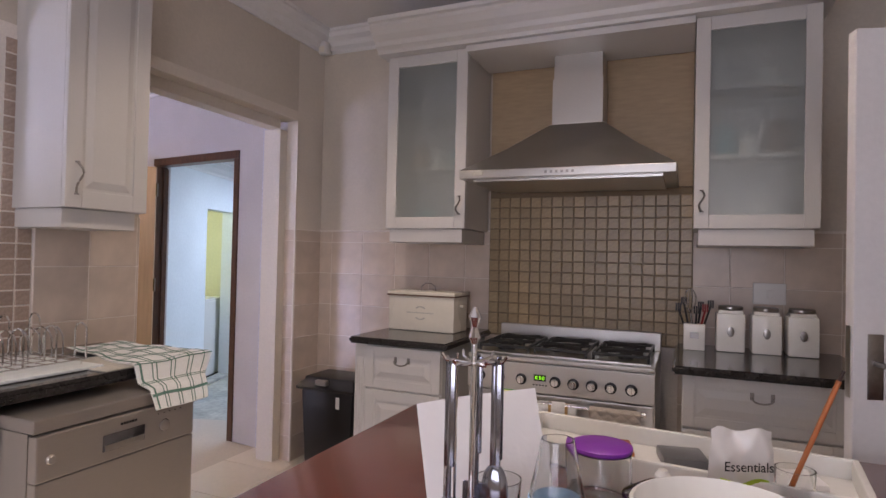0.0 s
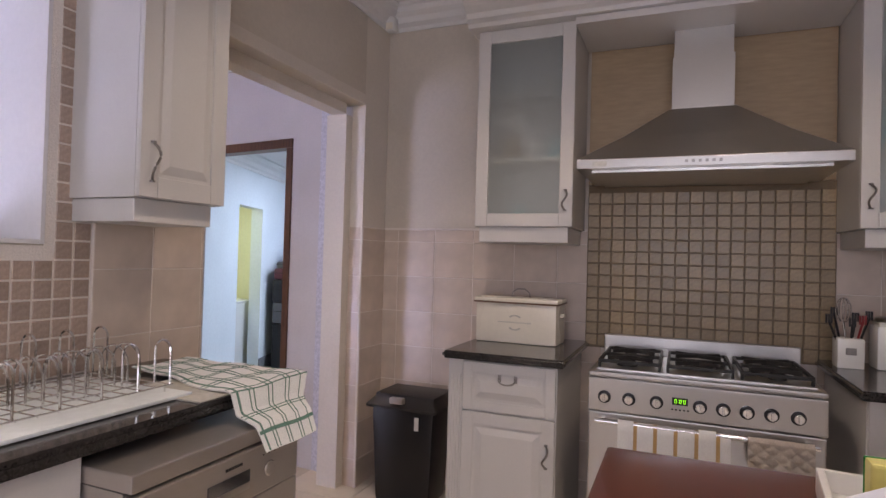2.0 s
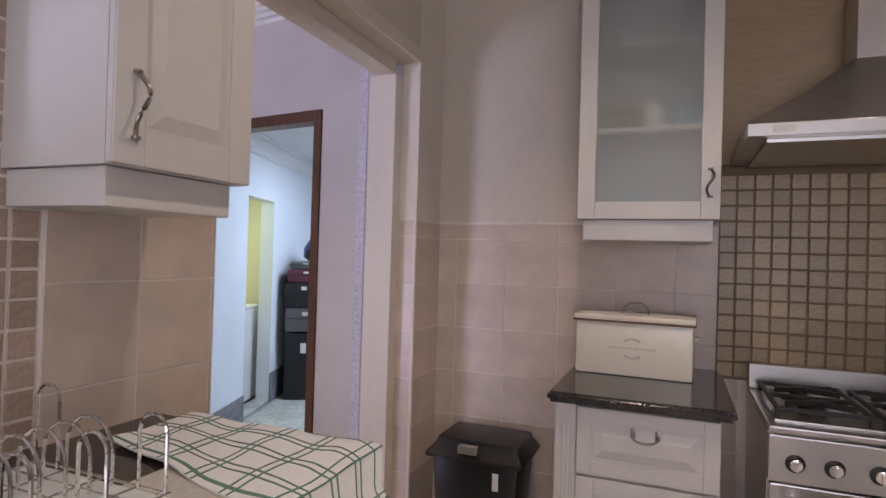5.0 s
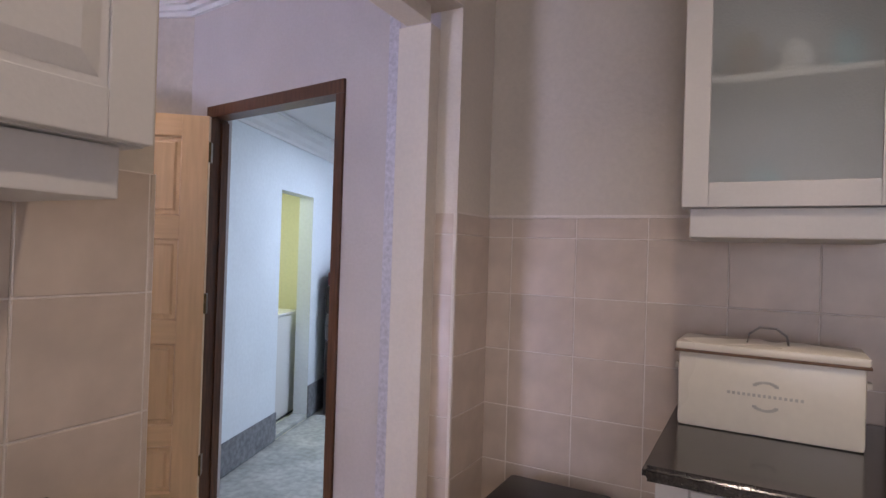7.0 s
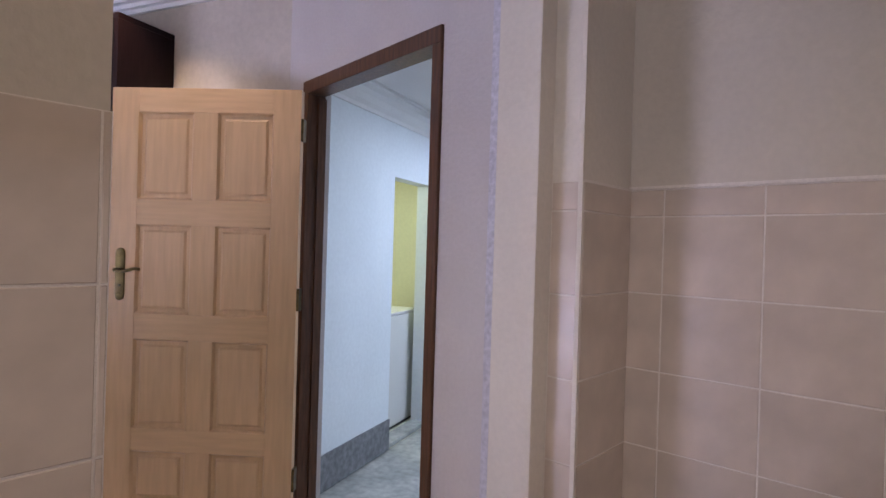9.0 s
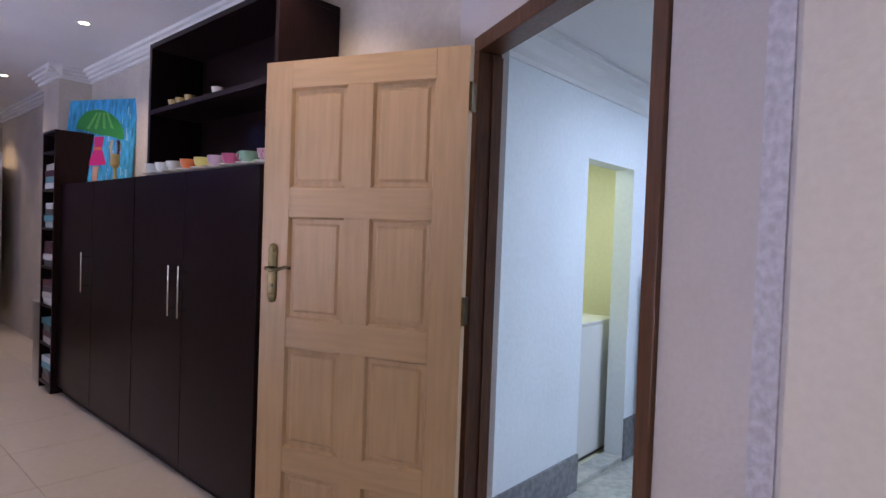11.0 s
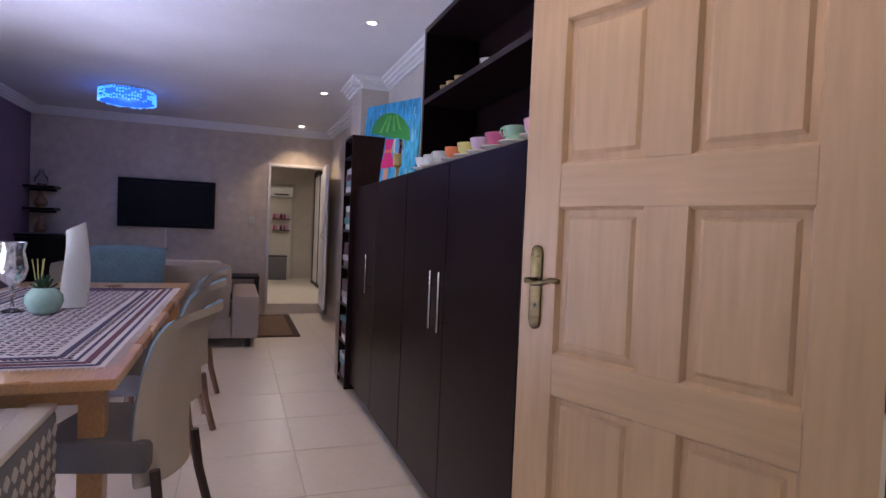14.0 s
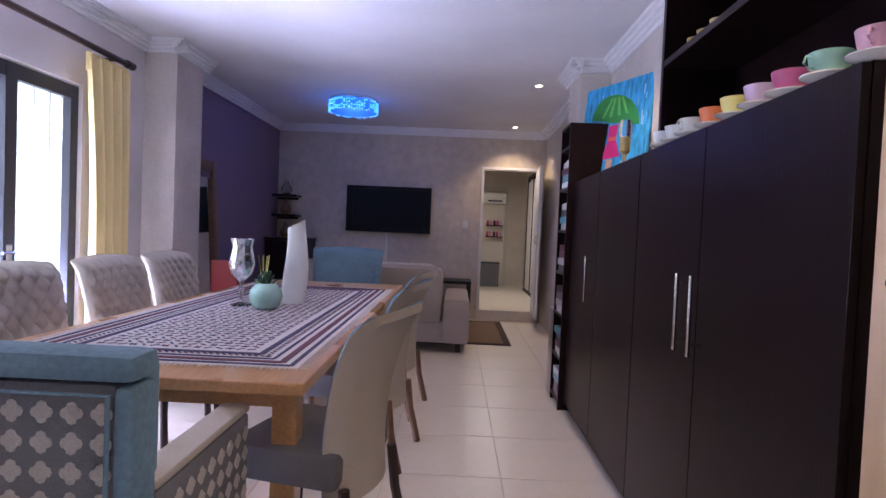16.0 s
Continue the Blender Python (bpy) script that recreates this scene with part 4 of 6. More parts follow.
def door_leaf():
    t = thing("door_1", pose(-2.815, 3.765, 0.0, 0, 0, 219.2), "raw pine eight panel door standing open", "door", kind="structure")
    # local +x runs from the hinge to the lock edge; the face towards the room is +y
    W, H, T = 0.862, 2.028, 0.042
    xs = [0.0, 0.125, 0.375, 0.487, 0.737, W]
    for a, b in ((xs[0], xs[1]), (xs[4], xs[5])):
        part("stile", B(a, b, -T / 2, T / 2, 0.012, H, 0.003), M["pine"], t)
    ROWS = [(0.17, 0.40), (0.50, 0.90), (1.015, 1.415), (1.53, 1.92)]
    edges = [0.012] + [v for r in ROWS for v in r] + [H]
    for k in range(0, 10, 2):
        part("rail", B(xs[1], xs[4], -T / 2 + 0.0005, T / 2 - 0.0005, edges[k], edges[k + 1], 0.002), M["pineflat"], t)
    for z0, z1 in ROWS:
        part("muntin", B(xs[2], xs[3], -T / 2 + 0.001, T / 2 - 0.001, z0, z1, 0.002), M["pine"], t)
        for a, b in ((xs[1], xs[2]), (xs[3], xs[4])):
            bm = B(a, b, -0.006, 0.006, z0, z1)
            for s in (-1, 1):
                o = [bm.verts.new((x, s * 0.0065, z)) for x, z in ((a + 0.024, z0 + 0.024), (b - 0.024, z0 + 0.024), (b - 0.024, z1 - 0.024), (a + 0.024, z1 - 0.024))]
                f = [bm.verts.new((x, s * 0.013, z)) for x, z in ((a + 0.034, z0 + 0.034), (b - 0.034, z0 + 0.034), (b - 0.034, z1 - 0.034), (a + 0.034, z1 - 0.034))]
                bm.faces.new(f)
                for i in range(4):
                    bm.faces.new((o[i], o[(i + 1) % 4], f[(i + 1) % 4], f[i]))
            part("panel", bm, M["pine"], t)
            bm = bmesh.new()
            for s in (-1, 1):
                o = [bm.verts.new((x, s * 0.0195, z)) for x, z in ((a, z0), (b, z0), (b, z1), (a, z1))]
                f = [bm.verts.new((x, s * 0.0062, z)) for x, z in ((a + 0.008, z0 + 0.008), (b - 0.008, z0 + 0.008), (b - 0.008, z1 - 0.008), (a + 0.008, z1 - 0.008))]
                for i in range(4):
                    bm.faces.new((o[i], o[(i + 1) % 4], f[(i + 1) % 4], f[i]))
            part("panel_moulding", bm, M["pine"], t)
    bm = B(-0.021, 0.021, -0.095, 0.095, 0, 0.006, 0.002)
    for s in (-1, 1):
        lathe([(0.019, 0), (0.019, 0.005), (0.016, 0.0065)], 20, bm, (0, s * 0.099, 0))
    h = part("handle_plate", bm, M["brass"], t, "antique brass lock plate", True, pose(W - 0.058, T / 2, 1.19, -90, 0, 0))
    pts = [(0, 0, 0.005), (0, 0, 0.045)]
    bm = rod(pts, 0.009, 10)
    rod([(0, 0, 0.045), (-0.03, 0.006, 0.047), (-0.06, 0.002, 0.047), (-0.09, -0.008, 0.047), (-0.115, -0.006, 0.047)], 0.007, 10, bm)
    bm.transform(Matrix.Diagonal((1, 1, 1, 1)))
    part("lever", bm, M["brass"], h, "curved brass lever", True, pose(0, -0.02, 0))
    part("keyhole", lathe([(0.006, 0.006), (0.006, 0.008)], 12, None, (0, 0.05, 0)), M["iron"], h)
    for z in (0.25, 1.05, 1.80):
        part("hinge", B(-0.012, 0.0, -0.02, 0.022, z, z + 0.10, 0.002), M["brass"], t, "brass butt hinge")


door_leaf()

# ---- utility room ----
t = thing("washing_machine", DIN @ pose(-0.84, 2.79, 0.0, 0, 0, -90), "white front loading washing machine in the alcove", "washing machine")
part("body", B(-0.30, 0.30, -0.27, 0.27, 0.02, 0.84, 0.012), M["white"], t)
part("worktop", B(-0.305, 0.305, -0.275, 0.275, 0.842, 0.862, 0.006), M["white"], t)
f = part("control_panel", B(0.301, 0.312, -0.26, 0.26, 0.71, 0.83, 0.004), M["white"], t)
part("dial", lathe([(0.03, 0), (0.028, 0.02)], 20), M["chrome"], f, "", True, pose(0.312, -0.10, 0.77, 0, 90, 0))
part("porthole", lathe([(0.17, 0), (0.17, 0.02), (0.13, 0.03), (0.12, 0.01)], 32), M["greyprint"], t, "round grey door", True, pose(0.301, 0, 0.42, 0, 90, 0))
part("kickplate", B(-0.28, 0.29, -0.26, 0.26, 0.0, 0.019), M["black"], t)
tagged(new("door_threshold", finish("door_threshold", B(-0.06, 0.06, -0.30, 0.30, 0, 0.03, 0.004), M["concrete"])), "pale cement sill across the alcove opening", "sill", kind="structure").matrix_world = DIN @ pose(-0.46, 2.605, -0.004)

for z, h, wd, m, dx in ((0.0, 0.62, 0.50, "suitcase", 0.0), (0.62, 0.22, 0.52, "greybag", 0.02), (0.84, 0.24, 0.50, "suitcase", -0.02), (1.08, 0.12, 0.50, "maroonbag", 0.02), (1.20, 0.07, 0.44, "greybag", 0.0)):
    t = thing("suitcase", DIN @ pose(-0.11 + dx * 0.4, 3.38, z - (0.008 if z == 0 else 0.0) + 0.0, 0, 0, 8), "dark fabric suitcase in a stack", "suitcase", "stack of suitcases")
    part("shell", B(-wd / 2, wd / 2, -0.33, 0.33, 0.0, h, 0.025), M[m], t, "", True)
    part("zip", B(-wd / 2 - 0.002, wd / 2 + 0.002, -0.332, 0.332, h * 0.55, h * 0.55 + 0.008), M["black"], t)
    part("grip", B(0.02, 0.12, -0.352, -0.331, h * 0.35, h * 0.45, 0.004), M["black"], t)
    part("tag", B(-0.10, -0.05, -0.336, -0.331, h * 0.7, h * 0.85), M["white"], t, "white luggage tag")
t = thing("backpack", DIN @ pose(-0.08, 3.36, 1.262), "dark blue backpack on top of the suitcases", "bag")
part("bag", lathe([(0.10, 0), (0.17, 0.05), (0.17, 0.14), (0.12, 0.22), (0.04, 0.25)], 14), M["bluebag"], t, "", True)
part("pocket", B(-0.10, 0.10, -0.19, -0.12, 0.03, 0.13, 0.02), M["black"], t, "", True)
part("strap", rod([(-0.05, 0, 0.24), (-0.04, 0, 0.30), (0.04, 0, 0.30), (0.05, 0, 0.24)], 0.012), M["black"], t, "", True)

# ---- dining room: cupboards ----


def cupboard(u0, u1, splits, handles, label):
    t = thing("cupboard", DIN @ pose((u0 + u1) / 2, 1.05, 0), label, "cupboard", "dark cupboards along the wall")
    w = (u1 - u0) / 2
    part("body", B(-w, w, -0.188, 0.205, 0.06, 1.655), M["wenge"], t)
    part("plinth", B(-w, w, -0.17, 0.2, 0, 0.058), M["wenge"], t)
    c = (u0 + u1) / 2
    for a, b in zip(splits, splits[1:]):
        d = part("door", B(a - c + 0.003, b - c - 0.003, -0.21, -0.1895, 0.065, 1.652, 0.0015), M["wenge"], t)
        for hu in handles:
            if a < hu < b:
                x = hu - c
                bm = rod([(x, -0.258, 0.88), (x, -0.258, 1.15)], 0.007, 10)
                for z in (0.92, 1.12):
                    rod([(x, -0.21, z), (x, -0.258, z)], 0.0055, 8, bm)
                part("handle", bm, M["chrome"], d, "brushed steel bar handle", True)


cupboard(-4.15, -2.664, (-4.15, -3.40, -2.664), (-3.46,), "dark wenge cupboard carrying a painting")
cupboard(-2.66, -1.23, (-2.66, -1.975, -1.23), (-2.04, -1.92), "dark wenge cupboard with steel bar handles")

t = thing("hutch", DIN @ pose(-1.955, 1.08, 1.656), "dark wenge open shelf unit on the cupboard", "shelf unit")
w = 0.722
for x in (-w, w - 0.03):
    part("side_panel", B(x, x + 0.03, -0.165, 0.175, 0, 0.79, 0.002), M["wenge"], t)
part("back_panel", B(-w + 0.03, w - 0.03, 0.16, 0.175, 0, 0.79), M["wenge"], t)
part("top_panel", B(-w, w, -0.165, 0.175, 0.791, 0.82, 0.002), M["wenge"], t)
part("shelf", B(-w + 0.031, w - 0.031, -0.165, 0.159, 0.385, 0.415, 0.002), M["wenge"], t)
tagged(new("side_board", finish("side_board", B(-0.012, 0.012, -0.15, 0.17, 0, 0.62, 0.002), M["wenge"])), "narrow dark board beside the shelf unit", "board").matrix_world = DIN @ pose(-2.71, 1.08, 1.656)


def cup(u, m, z=1.656, v=0.885, s=0.86, label="small ceramic teacup on a white saucer"):
    t = thing("teacup", DIN @ pose(u, v, z, 0, 0, random.uniform(0, 360)), label, "cup", "teacups along the shelf")
    part("saucer", lathe([(0.03 * s, 0), (0.045 * s, 0.004), (0.074 * s, 0.013), (0.074 * s, 0.016), (0.04 * s, 0.008)], 28), M["white"], t, "", True)
    c = part("cup", lathe([(0.024 * s, 0.009), (0.03 * s, 0.012), (0.05 * s, 0.035), (0.057 * s, 0.068), (0.054 * s, 0.068), (0.045 * s, 0.035), (0.02 * s, 0.016)], 28), M[m], t, "", True)
    part("ear", rod([(0.048 * s, 0, 0.055), (0.07 * s, 0, 0.058), (0.076 * s, 0, 0.042), (0.06 * s, 0, 0.028), (0.044 * s, 0, 0.03)], 0.004 * s), M[m], c, "", True)


for u, m in ((-1.245, "pink"), (-1.41, "mint"), (-1.57, "rose"), (-1.72, "lilac"), (-1.87, "lemon"), (-2.03, "tangerine"), (-2.21, "ice"), (-2.36, "ice"), (-2.5, "ice")):
    cup(u, m, label="%s teacup on a white saucer" % {"ice": "silver white", "rose": "dark rose", "lemon": "lemon yellow", "tangerine": "orange"}.get(m, m))
for u in (-2.50, -2.40, -2.28, -1.95):
    t = thing("glass_cup", DIN @ pose(u, 0.99, 2.071), "small gilded tea glass on the shelf", "cup", "gilded tea glasses")
    part("bowl", lathe([(0.02, 0), (0.025, 0.02), (0.032, 0.055), (0.028, 0.055), (0.018, 0.02)], 16), M["gold"] if u < -2 else M["white"], t, "", True)
    part("ear", rod([(0.028, 0, 0.045), (0.045, 0, 0.04), (0.045, 0, 0.02), (0.026, 0, 0.015)], 0.003), M["gold"] if u < -2 else M["white"], t, "", True)


def painting():
    ang = math.degrees(math.atan2(1.22 - 0.92, -3.80 + 4.42))
    t = thing("painting", DIN @ pose(-4.10, 1.065, 1.66, 0, 0, ang) @ pose(0, 0, 0, -6, 0, 0), "unframed canvas painting of a green umbrella in blue rain", "painting")
    w, h = 0.345, 0.71
    part("canvas", B(-w, w, -0.012, 0.012, 0, h, 0.003), mat("painted_blue", (0.05, 0.33, 0.62), 0.5, grain=16, vary=0.45, stretch=(3, 1, 0.6), bump=0.03), t, "blue painted canvas")
    rnd = random.Random(4)
    for key, n in (("paintpale", 46), ("paintblue", 30)):
        bm = bmesh.new()
        for _ in range(n):
            x, z, k = rnd.uniform(-w + 0.02, w - 0.02), rnd.uniform(0.03, h - 0.09), rnd.uniform(0.02, 0.06)
            box(bm, x, x + rnd.uniform(0.005, 0.012), -0.0135, -0.0122, z, z + k)
        tagged(part("rain_strokes", bm, M[key], t), kind="stuff")

    def blob(pts, key, name, y):
        bm = bmesh.new()
        a = [bm.verts.new((x, -y, z)) for x, z in pts]
        b = [bm.verts.new((x, -y - 0.0015, z)) for x, z in pts]
        bm.faces.new(b)
        for i in range(len(pts)):
            bm.faces.new((a[i], a[(i + 1) % len(pts)], b[(i + 1) % len(pts)], b[i]))
        part(name, bm, M[key], t)
    arc = [(0.0 + 0.25 * math.cos(a), 0.42 + 0.20 * math.sin(a) - 0.05 * math.cos(a)) for a in [math.pi * i / 20 for i in range(21)]]
    blob(arc + [(-0.13, 0.45), (-0.02, 0.42), (0.12, 0.40)], "paintgreen", "umbrella", 0.0136)
    for k in (-0.14, -0.06, 0.03, 0.11):
        blob([(k, 0.47), (k + 0.03, 0.46), (k * 0.4 + 0.02, 0.60), (k * 0.4, 0.60)], "paintlight", "umbrella_highlight", 0.0153)
    blob([(-0.05, 0.40), (0.05, 0.40), (0.04, 0.30), (0.10, 0.17), (-0.09, 0.16), (-0.035, 0.30)], "paintpink", "dress", 0.0136)
    blob([(-0.03, 0.155), (0.03, 0.158), (0.025, 0.01), (-0.025, 0.01)], "skin", "legs", 0.0136)
    blob([(-0.04, 0.315), (0.045, 0.315), (0.045, 0.29), (-0.04, 0.29)], "tangerine", "belt", 0.0153)


painting()
t = thing("brass_ornament", DIN @ pose(-3.42, 0.98, 1.656), "small brass and glass ornament on the cupboard", "ornament")
part("base", lathe([(0.05, 0), (0.05, 0.012), (0.012, 0.02), (0.012, 0.10), (0.03, 0.12), (0.03, 0.20)], 16), M["gold"], t, "", True)
part("shade", lathe([(0.035, 0.201), (0.04, 0.25), (0.03, 0.30)], 16), M["glass"], t, "", True)

t = thing("bookcase", DIN @ pose(-4.335, 0.965, 0), "narrow dark bookcase crowded with books and magazines", "bookcase")
for x in (-0.17, 0.15):
    part("side_panel", B(x, x + 0.02, -0.165, 0.18, 0, 2.08, 0.002), M["wenge"], t)
part("back_panel", B(-0.15, 0.15, 0.165, 0.18, 0, 2.08), M["wenge"], t)
for z in (0.05, 0.36, 0.67, 0.98, 1.29, 1.60, 1.90, 2.06):
    part("shelf", B(-0.149, 0.149, -0.165, 0.164, z, z + 0.02), M["wenge"], t)
rnd = random.Random(9)
for z in (0.07, 0.38, 0.69, 1.0, 1.31, 1.62):
    for i in range(4):
        key = rnd.choice(["paper", "greybag", "ice", "maroonbag", "teal", "white"])
        hh = rnd.uniform(0.02, 0.05)
        b = tagged(new("book", finish("book", B(-0.12, 0.12, -0.12, 0.12, 0, 0.048, 0.003), M[key])), "book lying in the dark bookcase", "book", "books in the bookcase")
        b.matrix_world = DIN @ pose(-4.335, 0.93, z + 0.05 * i, 0, 0, rnd.uniform(-5, 5))
t = thing("steel_bin", DIN @ pose(-4.62, 0.93, 0), "tall grey steel box beside the bookcase", "box")
part("body", B(-0.09, 0.09, -0.13, 0.16, 0, 0.66, 0.02), M["dwsteel"], t, "", True)
part("lid", B(-0.093, 0.093, -0.133, 0.163, 0.662, 0.69, 0.008), M["dwsteel"], t, "", True)
t = thing("framed_picture", DIN @ pose(-5.75, 1.255, 1.30), "dark framed picture hung on the wall", "picture")
bm = bmesh.new()
for a in ((-0.30, -0.24, 0, 0.75), (0.24, 0.30, 0, 0.75), (-0.24, 0.24, 0, 0.06), (-0.24, 0.24, 0.69, 0.75)):
    box(bm, a[0], a[1], -0.03, 0, a[2], a[3], 0.004)
part("frame", bm, M["iron"], t)
part("mount", B(-0.24, 0.24, -0.012, -0.001, 0.06, 0.69), M["paper"], t)
part("print", B(-0.15, 0.15, -0.015, -0.0125, 0.16, 0.59), M["legwood"], t)

# ---- dining table ----
t = thing("dining_table", DIN @ pose(-3.5, -1.085, 0), "long oak dining table", "table")
part("tabletop", B(-1.70, 1.70, -0.635, 0.635, 0.72, 0.762, 0.006), M["oak"], t)
part("apron", B(-1.50, 1.50, -0.50, 0.50, 0.62, 0.719), M["oak"], t)
for x in (-1.46, 1.46):
    for y in (-0.52, 0.52):
        part("leg", B(x - 0.045, x + 0.045, y - 0.045, y + 0.045, 0, 0.718, 0.006), M["oak"], t)


def runner():
    t = thing("table_runner", DIN @ pose(-3.35, -1.07, 0.762), "woven white and maroon patterned table cloth with fringe", "tablecloth")
    L, W = 1.37, 0.55
    part("cloth", sheet(lambda u, v: (-L + 2 * L * u, -W + 2 * W * v, 0.003 + 0.001 * math.sin(u * 40) * math.sin(v * 17)), 30, 14, 0.002), M["runner"], t)
    z = 0.0062
    for k, key, hw in ((0.03, "navy", 0.008), (0.075, "maroon", 0.013), (0.12, "navy", 0.006), (0.19, "navy", 0.012)):
        bm = bmesh.new()
        for s in (-1, 1):
            box(bm, -L + k, L - k, s * (W - k) - hw, s * (W - k) + hw, z - 0.003, z)
            box(bm, s * (L - k) - hw, s * (L - k) + hw, -W + k, W - k, z - 0.003, z + 0.0003)
        part("border_band", bm, M[key], t, "%s woven border" % key)
    rnd = random.Random(2)
    for key, n, off in (("navy", 560, 0.0), ("maroon", 420, 0.5)):
        bm = bmesh.new()
        i = 0
        nx, ny = 46, 15
        for a in range(nx):
            for b in range(ny):
                if (a + b) % 2 == (0 if key == "navy" else 1):
                    x, y = -L + 0.23 + (2 * L - 0.46) * (a + 0.5) / nx, -W + 0.23 + (2 * W - 0.46) * (b + 0.5) / ny
                    q = pose(x, y, z - 0.001, 0, 0, rnd.choice((35, -35, 55, -55)))
                    box(bm, -0.018, 0.018, -0.0045, 0.0045, 0, 0.0016, m=q)
                    if (a * 7 + b) % 3 == 0:
                        box(bm, -0.0045, 0.0045, -0.015, 0.015, 0, 0.0014, m=q)
        tagged(part("woven_motifs", bm, M[key], t, "%s leaf-like woven motifs" % key), kind="stuff")
        bm = bmesh.new()
        for s in (-1, 1):
            for a in range(80):
                x = -L + 0.15 + (2 * L - 0.3) * a / 79
                if a % 2 == (key == "navy"):
                    box(bm, -0.012, 0.012, -0.005, 0.005, 0, 0.0016, m=pose(x, s * (W - 0.155), z - 0.001, 0, 0, 45))
            for a in range(34):
                y = -W + 0.15 + (2 * W - 0.3) * a / 33
                if a % 2 == (key == "navy"):
                    box(bm, -0.012, 0.012, -0.005, 0.005, 0, 0.0016, m=pose(s * (L - 0.155), y, z - 0.001, 0, 0, 45))
        tagged(part("border_motifs", bm, M[key], t), kind="stuff")
    bm = bmesh.new()
    for s in (-1, 1):
        for i in range(130):
            x = -L + 2 * L * i / 129
            rod([(x, s * W, 0.004), (x + rnd.uniform(-0.006, 0.006), s * (W + 0.035), 0.003)], 0.002, 4, bm)
        for i in range(56):
            y = -W + 2 * W * i / 55
            rod([(s * L, y, 0.004), (s * (L + 0.035), y + rnd.uniform(-0.006, 0.006), 0.003)], 0.002, 4, bm)
    tagged(part("fringe", bm, M["runner"], t, "white knotted fringe"), kind="stuff")


runner()
ZT = 0.769
t = thing("goblet", DIN @ pose(-3.42, -1.26, ZT), "tall mercury glass goblet candle holder", "candle holder")
part("stem", lathe([(0.06, 0), (0.06, 0.006), (0.012, 0.02), (0.009, 0.08), (0.018, 0.10), (0.009, 0.12), (0.02, 0.15)], 28), M["glass"], t, "", True)
part("bowl", lathe([(0.02, 0.151), (0.06, 0.19), (0.078, 0.25), (0.066, 0.31), (0.058, 0.35), (0.07, 0.40), (0.066, 0.40), (0.054, 0.35), (0.06, 0.30), (0.07, 0.25), (0.05, 0.20)], 28), mat("mercury_glass", (0.72, 0.72, 0.74), 0.16, 0.9, grain=40, vary=0.35, bump=0.04), t, "", True)
t = thing("planter", DIN @ pose(-3.33, -1.08, ZT), "celadon ceramic pot with a dark succulent", "plant pot")
part("pot", lathe([(0.05, 0), (0.075, 0.02), (0.096, 0.07), (0.09, 0.11), (0.06, 0.145), (0.052, 0.15), (0.05, 0.135)], 28), M["celadon"], t, "", True)
rnd = random.Random(5)
for i in range(16):
    a, r, h = i * 2.4, 0.012 + 0.022 * (i % 3) / 2, 0.09 - 0.025 * (i % 3)
    part("leaf", rod([(0.01 * math.cos(a), 0.01 * math.sin(a), 0.13), (r * 1.3 * math.cos(a), r * 1.3 * math.sin(a), 0.13 + h * 0.6), (r * 2.0 * math.cos(a), r * 2.0 * math.sin(a), 0.13 + h)], 0.006, 6), M["leaf"], t)
t = thing("reed_diffuser", DIN @ pose(-3.50, -1.15, ZT), "white reed diffuser bottle with sticks", "diffuser")
part("bottle", lathe([(0.03, 0), (0.033, 0.02), (0.033, 0.09), (0.014, 0.11), (0.014, 0.135)], 20), M["white"], t, "", True)
for dx, dy in ((-0.05, 0.01), (-0.03, -0.02), (0.05, 0.03), (0.04, 0.0), (0.03, -0.03)):
    part("stick", rod([(0, 0, 0.05), (dx, dy, 0.30)], 0.003, 6), M["lemon"], t)
t = thing("tall_vase", DIN @ pose(-3.60, -1.0, ZT, 0, 0, 100), "tall slanted white vase with dark spots", "vase")
bm = bmesh.new()
rings = []
for i in range(15):
    k = i / 14
    rx, ry, sx = 0.074 - 0.012 * k + 0.008 * math.sin(k * 5), 0.045 - 0.006 * k, 0.018 * math.sin(k * 2.6)
    rings.append([bm.verts.new((sx + rx * math.cos(a), ry * math.sin(a), 0.50 * k + 0.03 * k * math.cos(a))) for a in [2 * math.pi * j / 24 for j in range(24)]])
for a, b in zip(rings, rings[1:]):
    for j in range(24):
        bm.faces.new((a[j], a[(j + 1) % 24], b[(j + 1) % 24], b[j]))
bm.faces.new(rings[0][::-1]), bm.faces.new(rings[-1])
part("body", bm, M["white"], t, "", True)
for i in range(7):
    part("spot", lathe([(0.011, 0), (0.009, 0.003), (0.002, 0.004)], 12), M["pewter"], t, "", True, pose(0.074 if i < 4 else 0.06, -0.012 if i % 2 else 0.012, 0.05 + 0.03 * i, 0, 90, 0))


# ---- chairs: built facing +y with the back at -y ----


